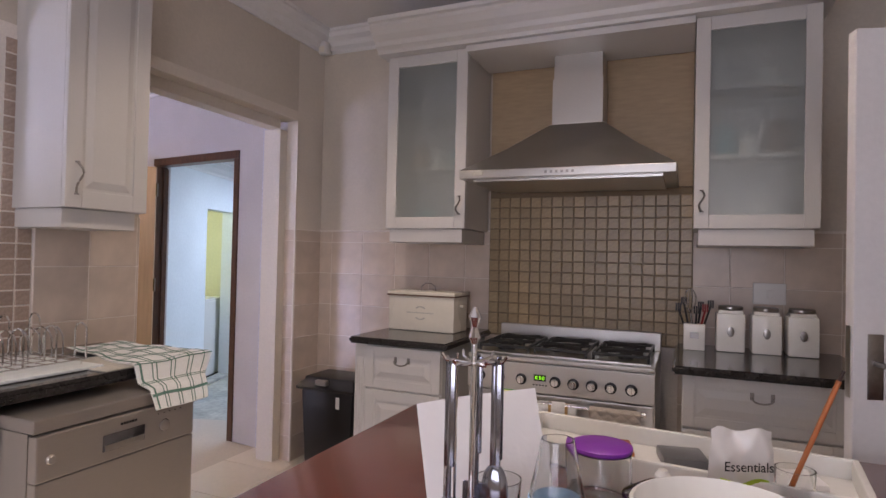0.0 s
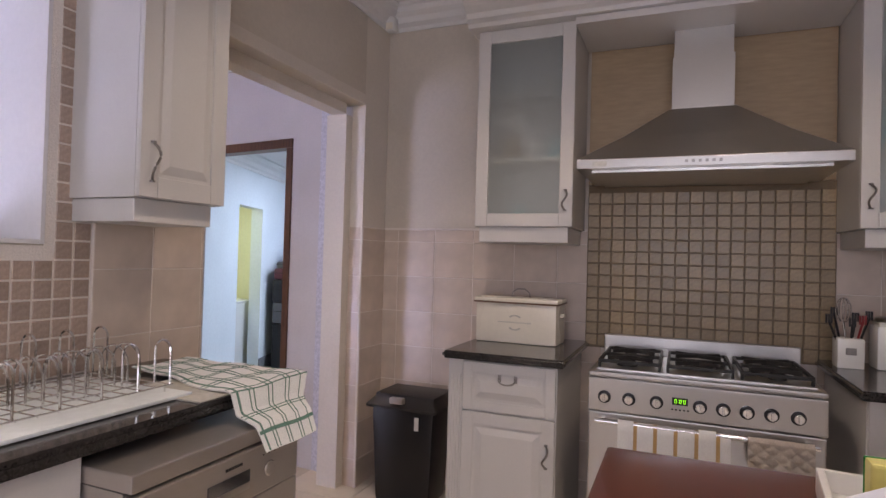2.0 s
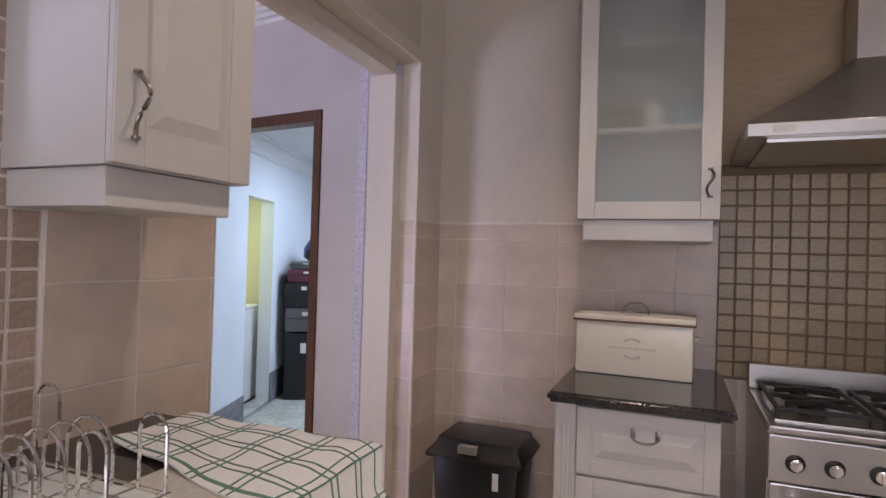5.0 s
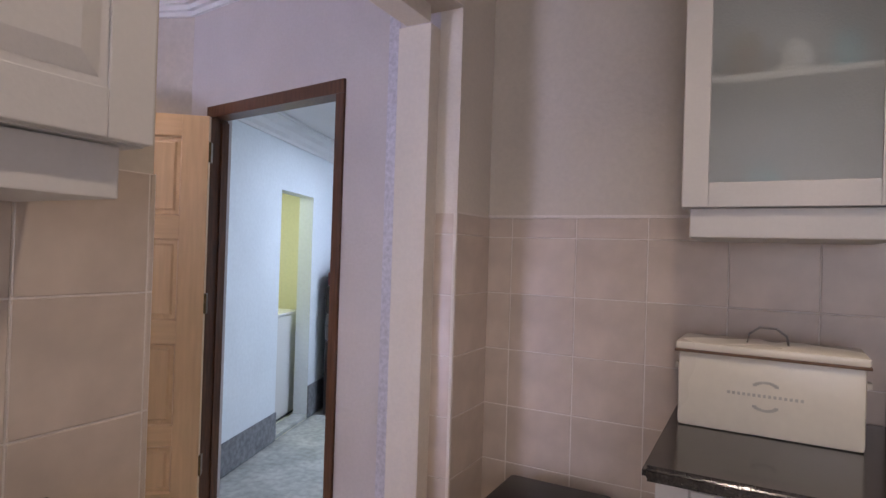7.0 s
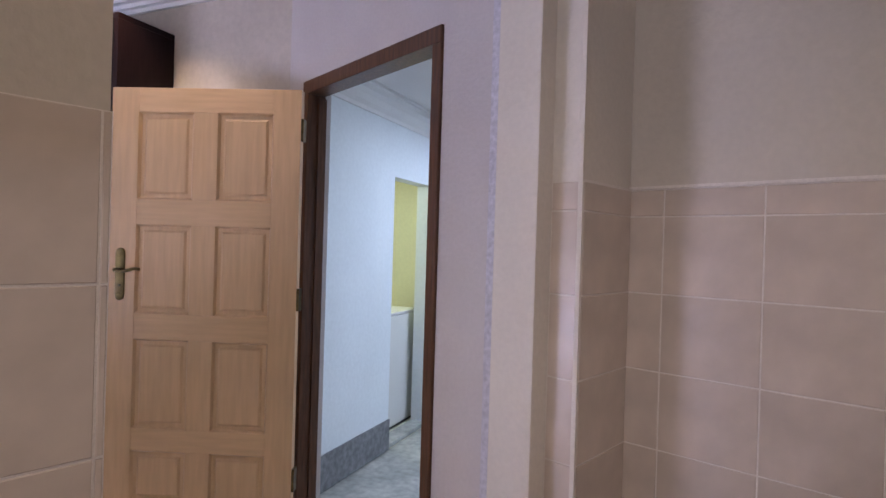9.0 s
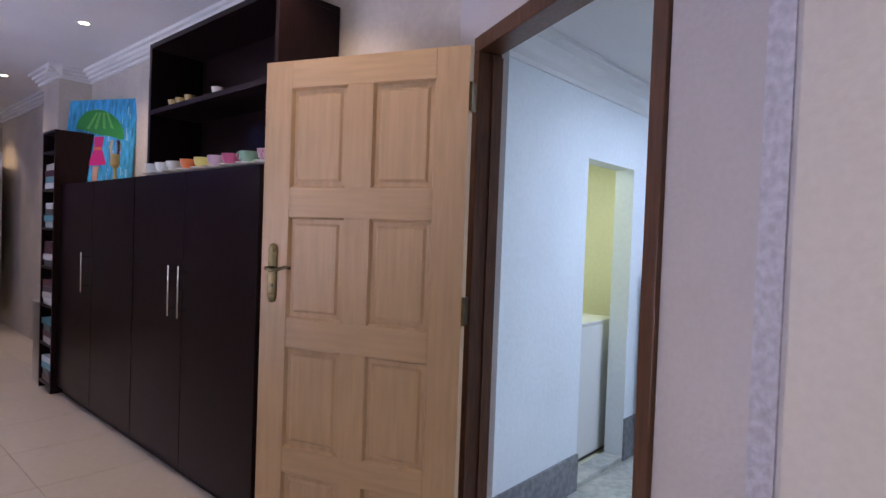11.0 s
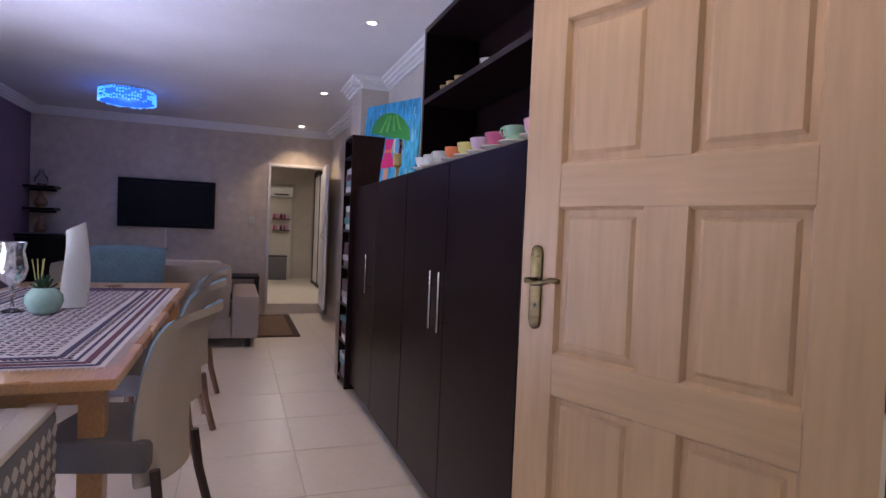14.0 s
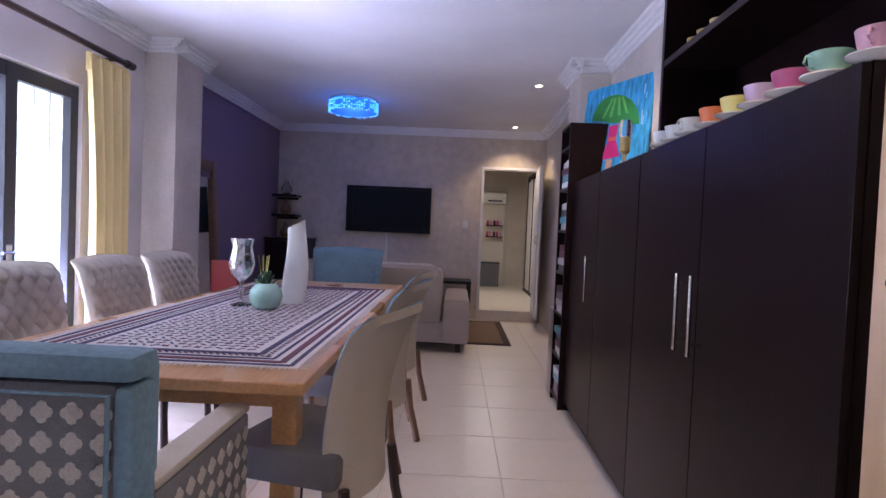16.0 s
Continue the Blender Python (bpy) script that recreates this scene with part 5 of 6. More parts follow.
def chair_back(t, w, z0, z1, tuft, key, wing=0.04, lean=0.10, thick=0.07, inner=""):
    nu, nv = (72, 72) if tuft else (16, 20)

    def face(front):
        def fn(u, v):
            x, z = (u - 0.5) * w * (0.86 + 0.14 * v), z0 + (z1 - z0) * v - 0.02 * (2 * u - 1) ** 2 * v
            y = -0.22 - lean * v * v + wing * (2 * u - 1) ** 2
            if inner:
                x *= 1.0 - 0.04 * math.sin(math.pi * min(1.0, v * 1.25)) ** 2
                y += 0.02 * math.sin(math.pi * v) - 0.03 * v ** 5
            if v > 0.9:
                y -= (v - 0.9) * 0.25
            edge = min(1.0, min(u, 1 - u, 1 - v) * 14)
            bulge = thick / 2 * math.sqrt(max(0.0, edge * (2 - edge)))
            if front:
                if tuft:
                    p, q = (u * 7 + v * 6), (u * 7 - v * 6)
                    bulge += 0.030 * (abs(math.sin(p * math.pi / 1.0)) * abs(math.sin(q * math.pi))) ** 0.5 * edge - 0.008
                return (x, y + bulge, z)
            return (x, y - bulge, z)
        return fn
    bm = bmesh.new()
    g = {}
    for s in (0, 1):
        f = face(s)
        g[s] = [[bm.verts.new(f(i / nu, j / nv)) for j in range(nv + 1)] for i in range(nu + 1)]
        for i in range(nu):
            for j in range(nv):
                bm.faces.new((g[s][i][j], g[s][i + 1][j], g[s][i + 1][j + 1], g[s][i][j + 1]))
    bmesh.ops.remove_doubles(bm, verts=bm.verts[:], dist=0.0008)
    ob = part("backrest", bm, M[key], t, "", True)
    if inner:
        ob.data.materials.append(M[inner])
        for p in ob.data.polygons:
            p.material_index = 1 if p.normal.y > -0.35 else 0


def chair(m, label, group, key, leg, tuft=False, w=0.50, top=1.0, inner=""):
    t = thing("dining_chair", m, label, "chair", group)
    chair_back(t, w, 0.30 if inner else 0.36, top, tuft, key, wing=0.07 if inner else 0.04, lean=0.10, inner=inner)
    # linen seats under the table: their shade is put in as dark grey
    part("seat", B(-w / 2 + 0.02, w / 2 - 0.02, -0.20, 0.24, 0.36, 0.49, 0.03), M["damask_seatshade" if inner else key], t, "", True)
    for x in (-1, 1):
        for y in (-0.22, 0.20):
            part("leg", rod([(x * (w / 2 - 0.05), y, 0.37), (x * (w / 2 - 0.045), y + (-0.02 if y < 0 else 0.0), 0.2), (x * (w / 2 - 0.04), y + (-0.07 if y < 0 else 0.01), 0.0)], 0.021, 8), M[leg], t, "", True)
    return t


for u, leg in ((-2.20, "legdark"), (-3.22, "legwood"), (-4.05, "legwood")):
    chair(DIN @ pose(u, -0.49, 0, 0, 0, 166 if u > -3 else 172), "cream linen dining chair with a blue velvet inside", "cream chairs at the table", "linen", leg, False, 0.56, 0.99, "velvet")
for u in (-2.60, -3.40, -4.10):
    chair(DIN @ pose(u, -1.76, 0), "cream dining chair with a diamond tufted back", "tufted chairs at the table", "linen", "legdark", True, 0.64, 1.04)
chair(DIN @ pose(-5.38, -1.04, 0, 0, 0, -90), "pale blue velvet chair at the table head", "head chairs", "velvet", "legdark", False, 0.70, 1.07)


def armchair():
    t = thing("armchair", DIN @ pose(-1.45, -1.00, 0.0, 0, 0, 90), "armchair in blue velvet and grey patterned fabric", "armchair")
    # faces +y (towards the table)
    w = 0.72
    part("backrest", B(-w / 2 + 0.043, w / 2 - 0.043, -0.27, -0.20, 0.16, 0.913, 0.012), M["damask_seatshade"], t, "grey patterned back panel", True)
    part("back_cushion", B(-w / 2 + 0.03, w / 2 - 0.03, -0.198, -0.10, 0.42, 0.95, 0.03), M["velvet"], t, "", True)
    part("top_roll", B(-w / 2, w / 2, -0.285, -0.165, 0.915, 0.98, 0.03), M["velvet"], t, "blue velvet top edge", True)
    for s in (-1, 1):
        x0, x1 = sorted((s * (w / 2 - 0.042), s * (w / 2)))
        part("back_wing", B(x0, x1, -0.285, -0.175, 0.16, 0.912, 0.018), M["velvet"], t, "", True)
        x0, x1 = sorted((s * (w / 2 - 0.09), s * (w / 2 - 0.002)))
        a = part("arm", B(x0, x1, -0.174, 0.42, 0.14, 0.645, 0.02), M["damask_seatshade"], t, "beige patterned arm", True)
        part("arm_top", B(x0, x1, -0.174, 0.42, 0.646, 0.672, 0.01), M["linen"], a, "", True)
    part("seat", B(-w / 2 + 0.092, w / 2 - 0.092, -0.06, 0.40, 0.20, 0.47, 0.03), M["velvet"], t, "", True)
    for x in (-0.30, 0.30):
        for y in (-0.22, 0.36):
            part("leg", B(x - 0.025, x + 0.025, y - 0.025, y + 0.025, 0, 0.14, 0.004), M["legdark"], t)
    bm = bmesh.new()
    n = 0
    for i in range(10):
        for j in range(11):
            x, z = -0.288 + i * 0.064, 0.21 + j * 0.064
            for k in range(4):
                a = math.pi / 2 * k
                lathe([(0.013, 0), (0.011, 0.0025), (0.003, 0.003)], 8, bm, (0, 0, 0))
                bm.verts.ensure_lookup_table()
                vs = bm.verts[-24:]
                bmesh.ops.transform(bm, matrix=pose(x + 0.012 * math.cos(a), -0.2702, z + 0.012 * math.sin(a), 90, 0, 0), verts=vs)
    tagged(part("woven_motifs", bm, M["damask_light"], t, "beige rounded woven motifs"), kind="stuff")
    for s in (-1, 1):
        bm = bmesh.new()
        for i in range(9):
            for j in range(7):
                for k in range(4):
                    a = math.pi / 2 * k
                    lathe([(0.013, 0), (0.011, 0.0025), (0.003, 0.003)], 8, bm, (0, 0, 0))
                    bm.verts.ensure_lookup_table()
                    bmesh.ops.transform(bm, matrix=pose(s * (w / 2 - 0.002), -0.13 + i * 0.064 + 0.012 * math.cos(a), 0.20 + j * 0.064 + 0.012 * math.sin(a), 0, s * 90, 0), verts=bm.verts[-24:])
        tagged(part("arm_motifs", bm, M["damask_light"], t, "beige rounded woven motifs"), kind="stuff")
    part("piping", rod([(-w / 2 + 0.05, -0.288, 0.16), (-w / 2 + 0.05, -0.288, 0.895), (w / 2 - 0.05, -0.288, 0.895), (w / 2 - 0.05, -0.288, 0.16)], 0.006, 8), M["velvet"], t, "", True)


armchair()

# ---- sitting corner ----
t = thing("sofa", DIN @ pose(-6.6, -0.9, 0), "taupe upholstered sofa with loose cushions", "sofa")
part("base", B(-0.65, 0.65, -0.85, 1.07, 0.10, 0.34, 0.03), M["sofa"], t, "", True)
part("backrest", B(0.42, 0.68, -0.85, 0.80, 0.30, 0.88, 0.07), M["sofa"], t, "", True)
part("arm", B(-0.62, 0.70, 0.81, 1.09, 0.10, 0.56, 0.05), M["sofa"], t, "", True)
for y in (-0.8, 0.0):
    part("seat_cushion", B(-0.62, 0.41, y, y + 0.79, 0.345, 0.47, 0.04), M["sofa"], t, "", True)
    part("cushion", B(0.18, 0.40, y + 0.05, y + 0.70, 0.475, 0.90, 0.07), M["linen"], t, "loose cream cushion", True)
for x in (-0.55, 0.58):
    for y in (-0.75, 0.98):
        part("leg", B(x - 0.03, x + 0.03, y - 0.03, y + 0.03, 0, 0.098), M["legdark"], t)
t = thing("rug", DIN @ pose(-7.32, 0.30, 0), "brown rug with a dark border", "rug")
part("field", B(-0.80, 0.76, -0.30, 0.33, 0.0, 0.010, 0.002), M["rug"], t)
bm = bmesh.new()
for a in ((-0.86, 0.84, 0.31, 0.39), (-0.86, 0.84, -0.39, -0.31), (-0.86, -0.78, -0.31, 0.31), (0.76, 0.84, -0.31, 0.31)):
    box(bm, a[0], a[1], a[2], a[3], 0.0, 0.012, 0.002)
part("border", bm, M["rugedge"], t)
t = thing("side_table", DIN @ pose(-8.0, -0.02, 0), "small black side table by the wall", "table")
part("tabletop", B(-0.25, 0.25, -0.27, 0.27, 0.56, 0.60, 0.004), M["iron"], t)
part("shelf", B(-0.22, 0.22, -0.24, 0.24, 0.28, 0.30), M["iron"], t)
for x in (-0.22, 0.22):
    for y in (-0.24, 0.24):
        part("leg", B(x - 0.025, x + 0.025, y - 0.025, y + 0.025, 0, 0.559), M["iron"], t)
t = thing("media_box", DIN @ pose(-7.95, 0.0, 0.30), "small silver media box on the shelf", "player")
part("case", B(-0.12, 0.15, -0.14, 0.14, 0, 0.06, 0.004), M["black"], t)
part("front", B(0.151, 0.156, -0.06, 0.06, 0.02, 0.04), M["white"], t)

t = thing("television", DIN @ pose(-8.345, -0.97, 1.22), "black flat screen television on the wall", "television")
part("housing", B(0.0, 0.05, -0.60, 0.60, 0, 0.65, 0.01), M["black"], t)
bm = bmesh.new()
for a in ((-0.61, -0.52, -0.005, 0.655), (0.52, 0.61, -0.005, 0.655), (-0.52, 0.52, -0.005, 0.05), (-0.52, 0.52, 0.615, 0.655)):
    box(bm, 0.051, 0.075, a[0], a[1], a[2], a[3], 0.004)
part("bezel", bm, M["screen"], t)
part("screen", B(0.051, 0.058, -0.518, 0.518, 0.052, 0.613), M["screen"], t)
part("cable_cover", B(0.0, 0.015, -0.03, -0.01, -0.55, -0.006), M["white"], t, "white cable cover")
t = thing("light_switch", DIN @ pose(-8.347, 0.14, 1.32), "white wall switch plate", "switch")
part("plate", B(0, 0.01, -0.04, 0.04, 0, 0.10, 0.003), M["white"], t)
part("rocker", B(0.0105, 0.014, -0.015, 0.015, 0.03, 0.07), M["white"], t)

for z in (1.38, 1.66):
    t = thing("corner_shelf", DIN @ pose(-8.34, -2.59, z), "dark floating corner shelf with ornaments", "shelf", "corner shelves")
    part("board", B(0.0, 0.30, 0.0, 0.34, 0, 0.035, 0.004), M["wenge"], t)
    part("cleat", B(0.0, 0.02, 0.0, 0.30, -0.03, -0.001), M["wenge"], t)
for z, k in ((1.416, "brownjar"), (1.696, "glass"), (1.09, "brownjar")):
    t = thing("shelf_ornament", DIN @ pose(-8.16, -2.42, z), "small ornament in the corner", "ornament")
    part("body", lathe([(0.05, 0), (0.08, 0.05), (0.07, 0.10), (0.03, 0.15), (0.02, 0.21)], 16), M[k], t, "", True)
    part("foot", lathe([(0.055, -0.0005), (0.055, 0.006)], 16), M["gold"], t)
t = thing("corner_cabinet", DIN @ pose(-8.05, -2.30, 0), "dark low corner cabinet", "cabinet")
part("body", B(-0.28, 0.28, -0.28, 0.28, 0.05, 1.05, 0.006), M["wenge"], t)
part("top", B(-0.29, 0.29, -0.29, 0.29, 1.051, 1.088, 0.004), M["wenge"], t)
part("plinth", B(-0.26, 0.26, -0.26, 0.26, 0, 0.049), M["wenge"], t)

t = thing("floor_mirror", DIN @ pose(-5.72, -2.53, 0.0) @ pose(0, 0, 0, 3, 0, 0), "tall leaning mirror in a dark wooden frame", "mirror")
bm = bmesh.new()
for a in ((-0.42, -0.31, 0, 1.90), (0.31, 0.42, 0, 1.90), (-0.31, 0.31, 0, 0.11), (-0.31, 0.31, 1.79, 1.90)):
    box(bm, a[0], a[1], 0.0, 0.05, a[2], a[3], 0.012)
part("frame", bm, M["legwood"], t, "", True)
part("glass", B(-0.31, 0.31, 0.01, 0.02, 0.11, 1.79), M["mirror"], t)
t = thing("stool", DIN @ pose(-4.85, -2.0, 0), "red lacquered stool with a high back", "stool")
part("seat", B(-0.17, 0.17, -0.17, 0.17, 0.56, 0.60, 0.006), M["red"], t)
part("back", B(-0.17, -0.14, -0.12, 0.12, 0.602, 0.93, 0.012), M["red"], t)
for x in (-0.14, 0.14):
    for y in (-0.14, 0.14):
        part("leg", B(x - 0.02, x + 0.02, y - 0.02, y + 0.02, 0, 0.559), M["red"], t)

# ---- patio doors and curtain ----
t = thing("patio_door", DIN @ pose(-2.2, -2.66, 0), "dark aluminium glazed patio doors", "door", kind="structure")
for x in (-1.72, -1.155, -0.58, 0.0, 0.58, 1.155, 1.72):
    part("stile", B(x - 0.045, x + 0.045, -0.03, 0.03, 0.0, 2.15, 0.003), M["aluminium"], t)
for z in (0.0, 2.06):
    part("rail", B(-1.674, 1.674, -0.025, 0.025, z, z + 0.09), M["aluminium"], t)
for i in range(6):
    p = part("pane", B(-1.674 + i * 0.573 + 0.045, -1.155 + i * 0.573 - 0.0, -0.004, 0.004, 0.09, 2.06), M["glass"], t)
    p.visible_shadow = False
part("lever", rod([(-1.15, 0.03, 1.03), (-1.15, 0.07, 1.03), (-1.05, 0.075, 1.03)], 0.009), M["chrome"], t, "", True)
part("lock", B(-1.175, -1.125, 0.031, 0.036, 0.88, 1.08), M["chrome"], t)
t = thing("security_gate", DIN @ pose(-2.2, -2.80, 0), "white folding trellis security gate outside the glass", "gate")
for i in range(24):
    x = -1.70 + i * 0.148
    part("bar", rod([(x, 0, 0.02), (x, 0, 2.15)], 0.008, 6), M["white"], t)
for z in (0.55, 1.15, 1.75):
    bm = bmesh.new()
    for i in range(23):
        x = -1.70 + i * 0.148
        for s in (-1, 1):
            rod([(x, 0.008 * s, z), (x + 0.148, 0.008 * s, z + s * 0.13 * (1 if i % 2 else -1))], 0.006, 5, bm)
    part("lattice", bm, M["white"], t)
# glowing sheet added outside the glass in place of a sunlit garden
bd = tagged(new("backdrop", finish("backdrop", B(-9, 6, -0.05, 0.05, -0.15, 5), M["outside"])), "plain glowing sheet standing in for the bright garden outside the patio doors", "backdrop", kind="structure")
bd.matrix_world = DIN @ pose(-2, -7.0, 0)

t = thing("curtain", DIN @ pose(-4.03, -2.48, 0), "yellow pinch pleated curtain", "curtain")
part("drape", sheet(lambda u, v: (-0.19 + (0.46 - 0.08 * math.sin(v * 3.1)) * u, 0.05 * math.sin(u * 27 + 0.8 * math.sin(v * 2 + u * 3)) * (1 - 0.4 * v) + 0.03, 0.03 + 2.29 * v), 90, 24, 0.003), M["curtain"], t, "", True)
part("heading", sheet(lambda u, v: (-0.18 + 0.44 * u, 0.026 * math.sin(u * 60) + 0.02, 2.23 + 0.12 * v), 90, 3, 0.004), M["curtain"], t, "gathered heading", True)
t = thing("curtain_rod", DIN @ pose(-2.2, -2.47, 2.40), "dark wooden curtain rod", "curtain rod")
part("pole", rod([(-2.05, 0, 0), (1.6, 0, 0)], 0.022, 14), M["legdark"], t, "", True)
part("finial", rod([(-2.12, 0, 0), (-2.04, 0, 0)], 0.03, 14), M["legdark"], t, "", True)
for x in (-1.95, -0.2, 1.4):
    part("bracket", rod([(x, 0, 0), (x, -0.13, 0)], 0.012, 8), M["legdark"], t)

# ---- lamps ----
t = thing("ceiling_lamp", DIN @ pose(-6.62, -1.22, DC), "round crystal ceiling lamp lit bright blue", "ceiling lamp")
part("plate", lathe([(0.27, -0.03), (0.28, -0.02), (0.28, 0.0)], 40), M["chrome"], t, "", True)
part("led_ring", lathe([(0.262, -0.15), (0.268, -0.14), (0.268, -0.032), (0.262, -0.031)], 40), M["led"], t, "glowing blue ring", True)
bm = bmesh.new()
rnd = random.Random(3)
for i in range(60):
    a = 2 * math.pi * i / 60
    for z in (-0.05, -0.085, -0.12, -0.15):
        if rnd.random() < 0.75:
            bmesh.ops.create_icosphere(bm, subdivisions=1, radius=0.011, matrix=Matrix.Translation((0.275 * math.cos(a), 0.275 * math.sin(a), z + rnd.uniform(-0.01, 0.01))))
tagged(part("crystals", bm, M["ledwhite"], t, "small sparkling crystals"), kind="stuff")
pl = new("ceiling_lamp_light", bpy.data.lights.new("ceiling_lamp_light", "POINT"))
pl.data.energy, pl.data.color, pl.data.shadow_soft_size = 6, (0.08, 0.20, 1.0), 0.2
pl.matrix_world = DIN @ pose(-6.62, -1.22, DC - 0.30)


def downlight(m, power, colour=WARM):
    t = thing("downlight", m, "small round recessed ceiling downlight, lit", "downlight", "recessed downlights")
    part("rim", lathe([(0.032, -0.001), (0.032, -0.006), (0.045, -0.006), (0.047, 0.0)], 24), M["white"], t, "", True)
    part("bulb", lathe([(0.031, -0.002), (0.031, -0.004)], 20), M["bulb"], t, "glowing bulb")
    spot_lamp(m @ pose(0, 0, -0.03), power, colour)


for u in (-1.1, -3.42, -5.71, -7.96):
    downlight(DIN @ pose(u, 0.765, DC), 38 if u > -4 else 36, (1.0, 0.72, 0.46))
downlight(DIN @ pose(-0.50, 0.50, DC), 21, (1.0, 0.76, 0.54))
for x, y in ((-0.45, 2.55), (0.75, 2.55), (-0.45, 0.9), (0.75, 0.3)):
    downlight(pose(x, y, KC), 42)

# ---- far corridor ----
t = thing("door_2", DIN @ pose(-8.33, 1.17, 0.15, 0, 0, -4), "white panelled door standing open", "door", kind="structure")
panel_front("leaf", t, 0.0, 0.78, 0.01, 2.03, 0.0, 0.04, 0.11, "whitepaint")
s_handle(t, pose(0.70, -0.045, 1.05))
t = thing("door_frame_2", DIN @ pose(-8.35, 0.775, 0.0), "white painted door frame", "door frame", kind="structure")
for y in (-0.425, 0.385):
    part("jamb", B(-0.16, 0.012, y, y + 0.04, 0.0, 2.22), M["whitepaint"], t)
part("lintel", B(-0.16, 0.012, -0.385, 0.385, 2.18, 2.22), M["whitepaint"], t)
part("step", B(0.002, 0.03, -0.425, 0.425, 0.0, 0.15, 0.004), M["floor"], t, "tiled step")
t = thing("sliding_wardrobe", DIN @ pose(-10.4, 1.46, 0.15), "white wardrobe panels in black frames", "wardrobe")
for x in (-1.2, -0.4, 0.4):
    q = part("panel", B(x + 0.05, x + 0.75, -0.03, 0.0, 0.05, 2.15), M["whitepaint"], t)
    part("stile", B(x, x + 0.049, -0.045, 0.0, 0.0, 2.2), M["iron"], q)
part("rail", B(-1.2, 1.2, -0.045, 0.0, 2.201, 2.26), M["iron"], t)
part("plinth", B(-1.2, 1.2, -0.06, 0.0, -0.001, 0.048), M["iron"], t)
t = thing("far_doorway", DIN @ pose(-12.49, 0.70, 0.15), "cream door in a grey frame at the corridor end", "door", kind="structure")
part("leaf", B(0.0, 0.03, -0.35, 0.35, 0.0, 2.0), M["cream"], t)
for y in (-0.42, 0.351):
    part("jamb", B(0, 0.05, y, y + 0.068, 0, 2.05), M["greyprint"], t)
part("lintel", B(0, 0.05, -0.42, 0.42, 2.051, 2.12), M["greyprint"], t)
t = thing("air_conditioner", DIN @ pose(-12.44, 0.72, 1.90), "white wall air conditioner", "air conditioner")
part("case", B(0, 0.18, -0.33, 0.33, 0, 0.22, 0.02), M["white"], t, "", True)
part("vent", B(0.181, 0.186, -0.05, 0.25, 0.04, 0.07), M["black"], t)
for z in (1.18, 1.42):
    t = thing("wall_shelf", DIN @ pose(-12.43, 0.83, z), "small wall shelf with pink bottles", "shelf", "wall shelves")
    part("board", B(0, 0.14, -0.18, 0.18, 0, 0.02), M["iron"], t)
    for i, k in enumerate(("rose", "pink", "maroonbag", "rose", "lilac")):
        part("bottle", lathe([(0.028, 0.0205), (0.03, 0.03), (0.03, 0.10), (0.012, 0.13)], 10, None, (0.07, -0.14 + i * 0.07, 0)), M[k], t, "", True)
t = thing("storage_box", DIN @ pose(-12.2, 0.70, 0.15), "dark low storage box on the floor", "box")
part("body", B(-0.15, 0.15, -0.25, 0.25, 0, 0.48, 0.01), M["greybag"], t)
part("lid", B(-0.155, 0.155, -0.255, 0.255, 0.481, 0.51, 0.006), M["black"], t)
t = thing("pedestal_fan", DIN @ pose(-11.6, 0.02, 0.15), "grey pedestal fan by the corridor wall", "fan")
part("base", lathe([(0.16, 0), (0.16, 0.02), (0.03, 0.04)], 20), M["greyprint"], t, "", True)
part("pole", rod([(0, 0, 0.04), (0, 0, 0.95)], 0.014), M["greyprint"], t)
part("guard", lathe([(0.02, 0), (0.16, 0.01), (0.17, 0.05), (0.16, 0.09), (0.02, 0.10)], 24), M["greyprint"], t, "", True, pose(0.0, 0, 1.08, 0, 90, 0))

# ---- things on the island ----
ZI = 0.881
t = thing("utensil_stand", pose(0.765, 1.295, ZI), "chrome stand hung with steel serving utensils", "utensil stand")
t.scale = (0.78, 0.78, 1)
part("base", lathe([(0.07, 0), (0.07, 0.008), (0.02, 0.015)], 24), M["chrome"], t, "", True)
part("pole", rod([(0, 0, 0.01), (0, 0, 0.36)], 0.006, 10), M["chrome"], t, "", True)
part("finial", lathe([(0.006, 0.355), (0.012, 0.365), (0.006, 0.38), (0.013, 0.395), (0.004, 0.41)], 16), M["chrome"], t, "", True)
bm = bmesh.new()
for i in range(6):
    a = math.pi / 3 * i + 0.2
    rod([(0, 0, 0.325), (0.055 * math.cos(a), 0.055 * math.sin(a), 0.33), (0.062 * math.cos(a), 0.062 * math.sin(a), 0.338)], 0.003, 6, bm)
part("hooks", bm, M["chrome"], t, "", True)
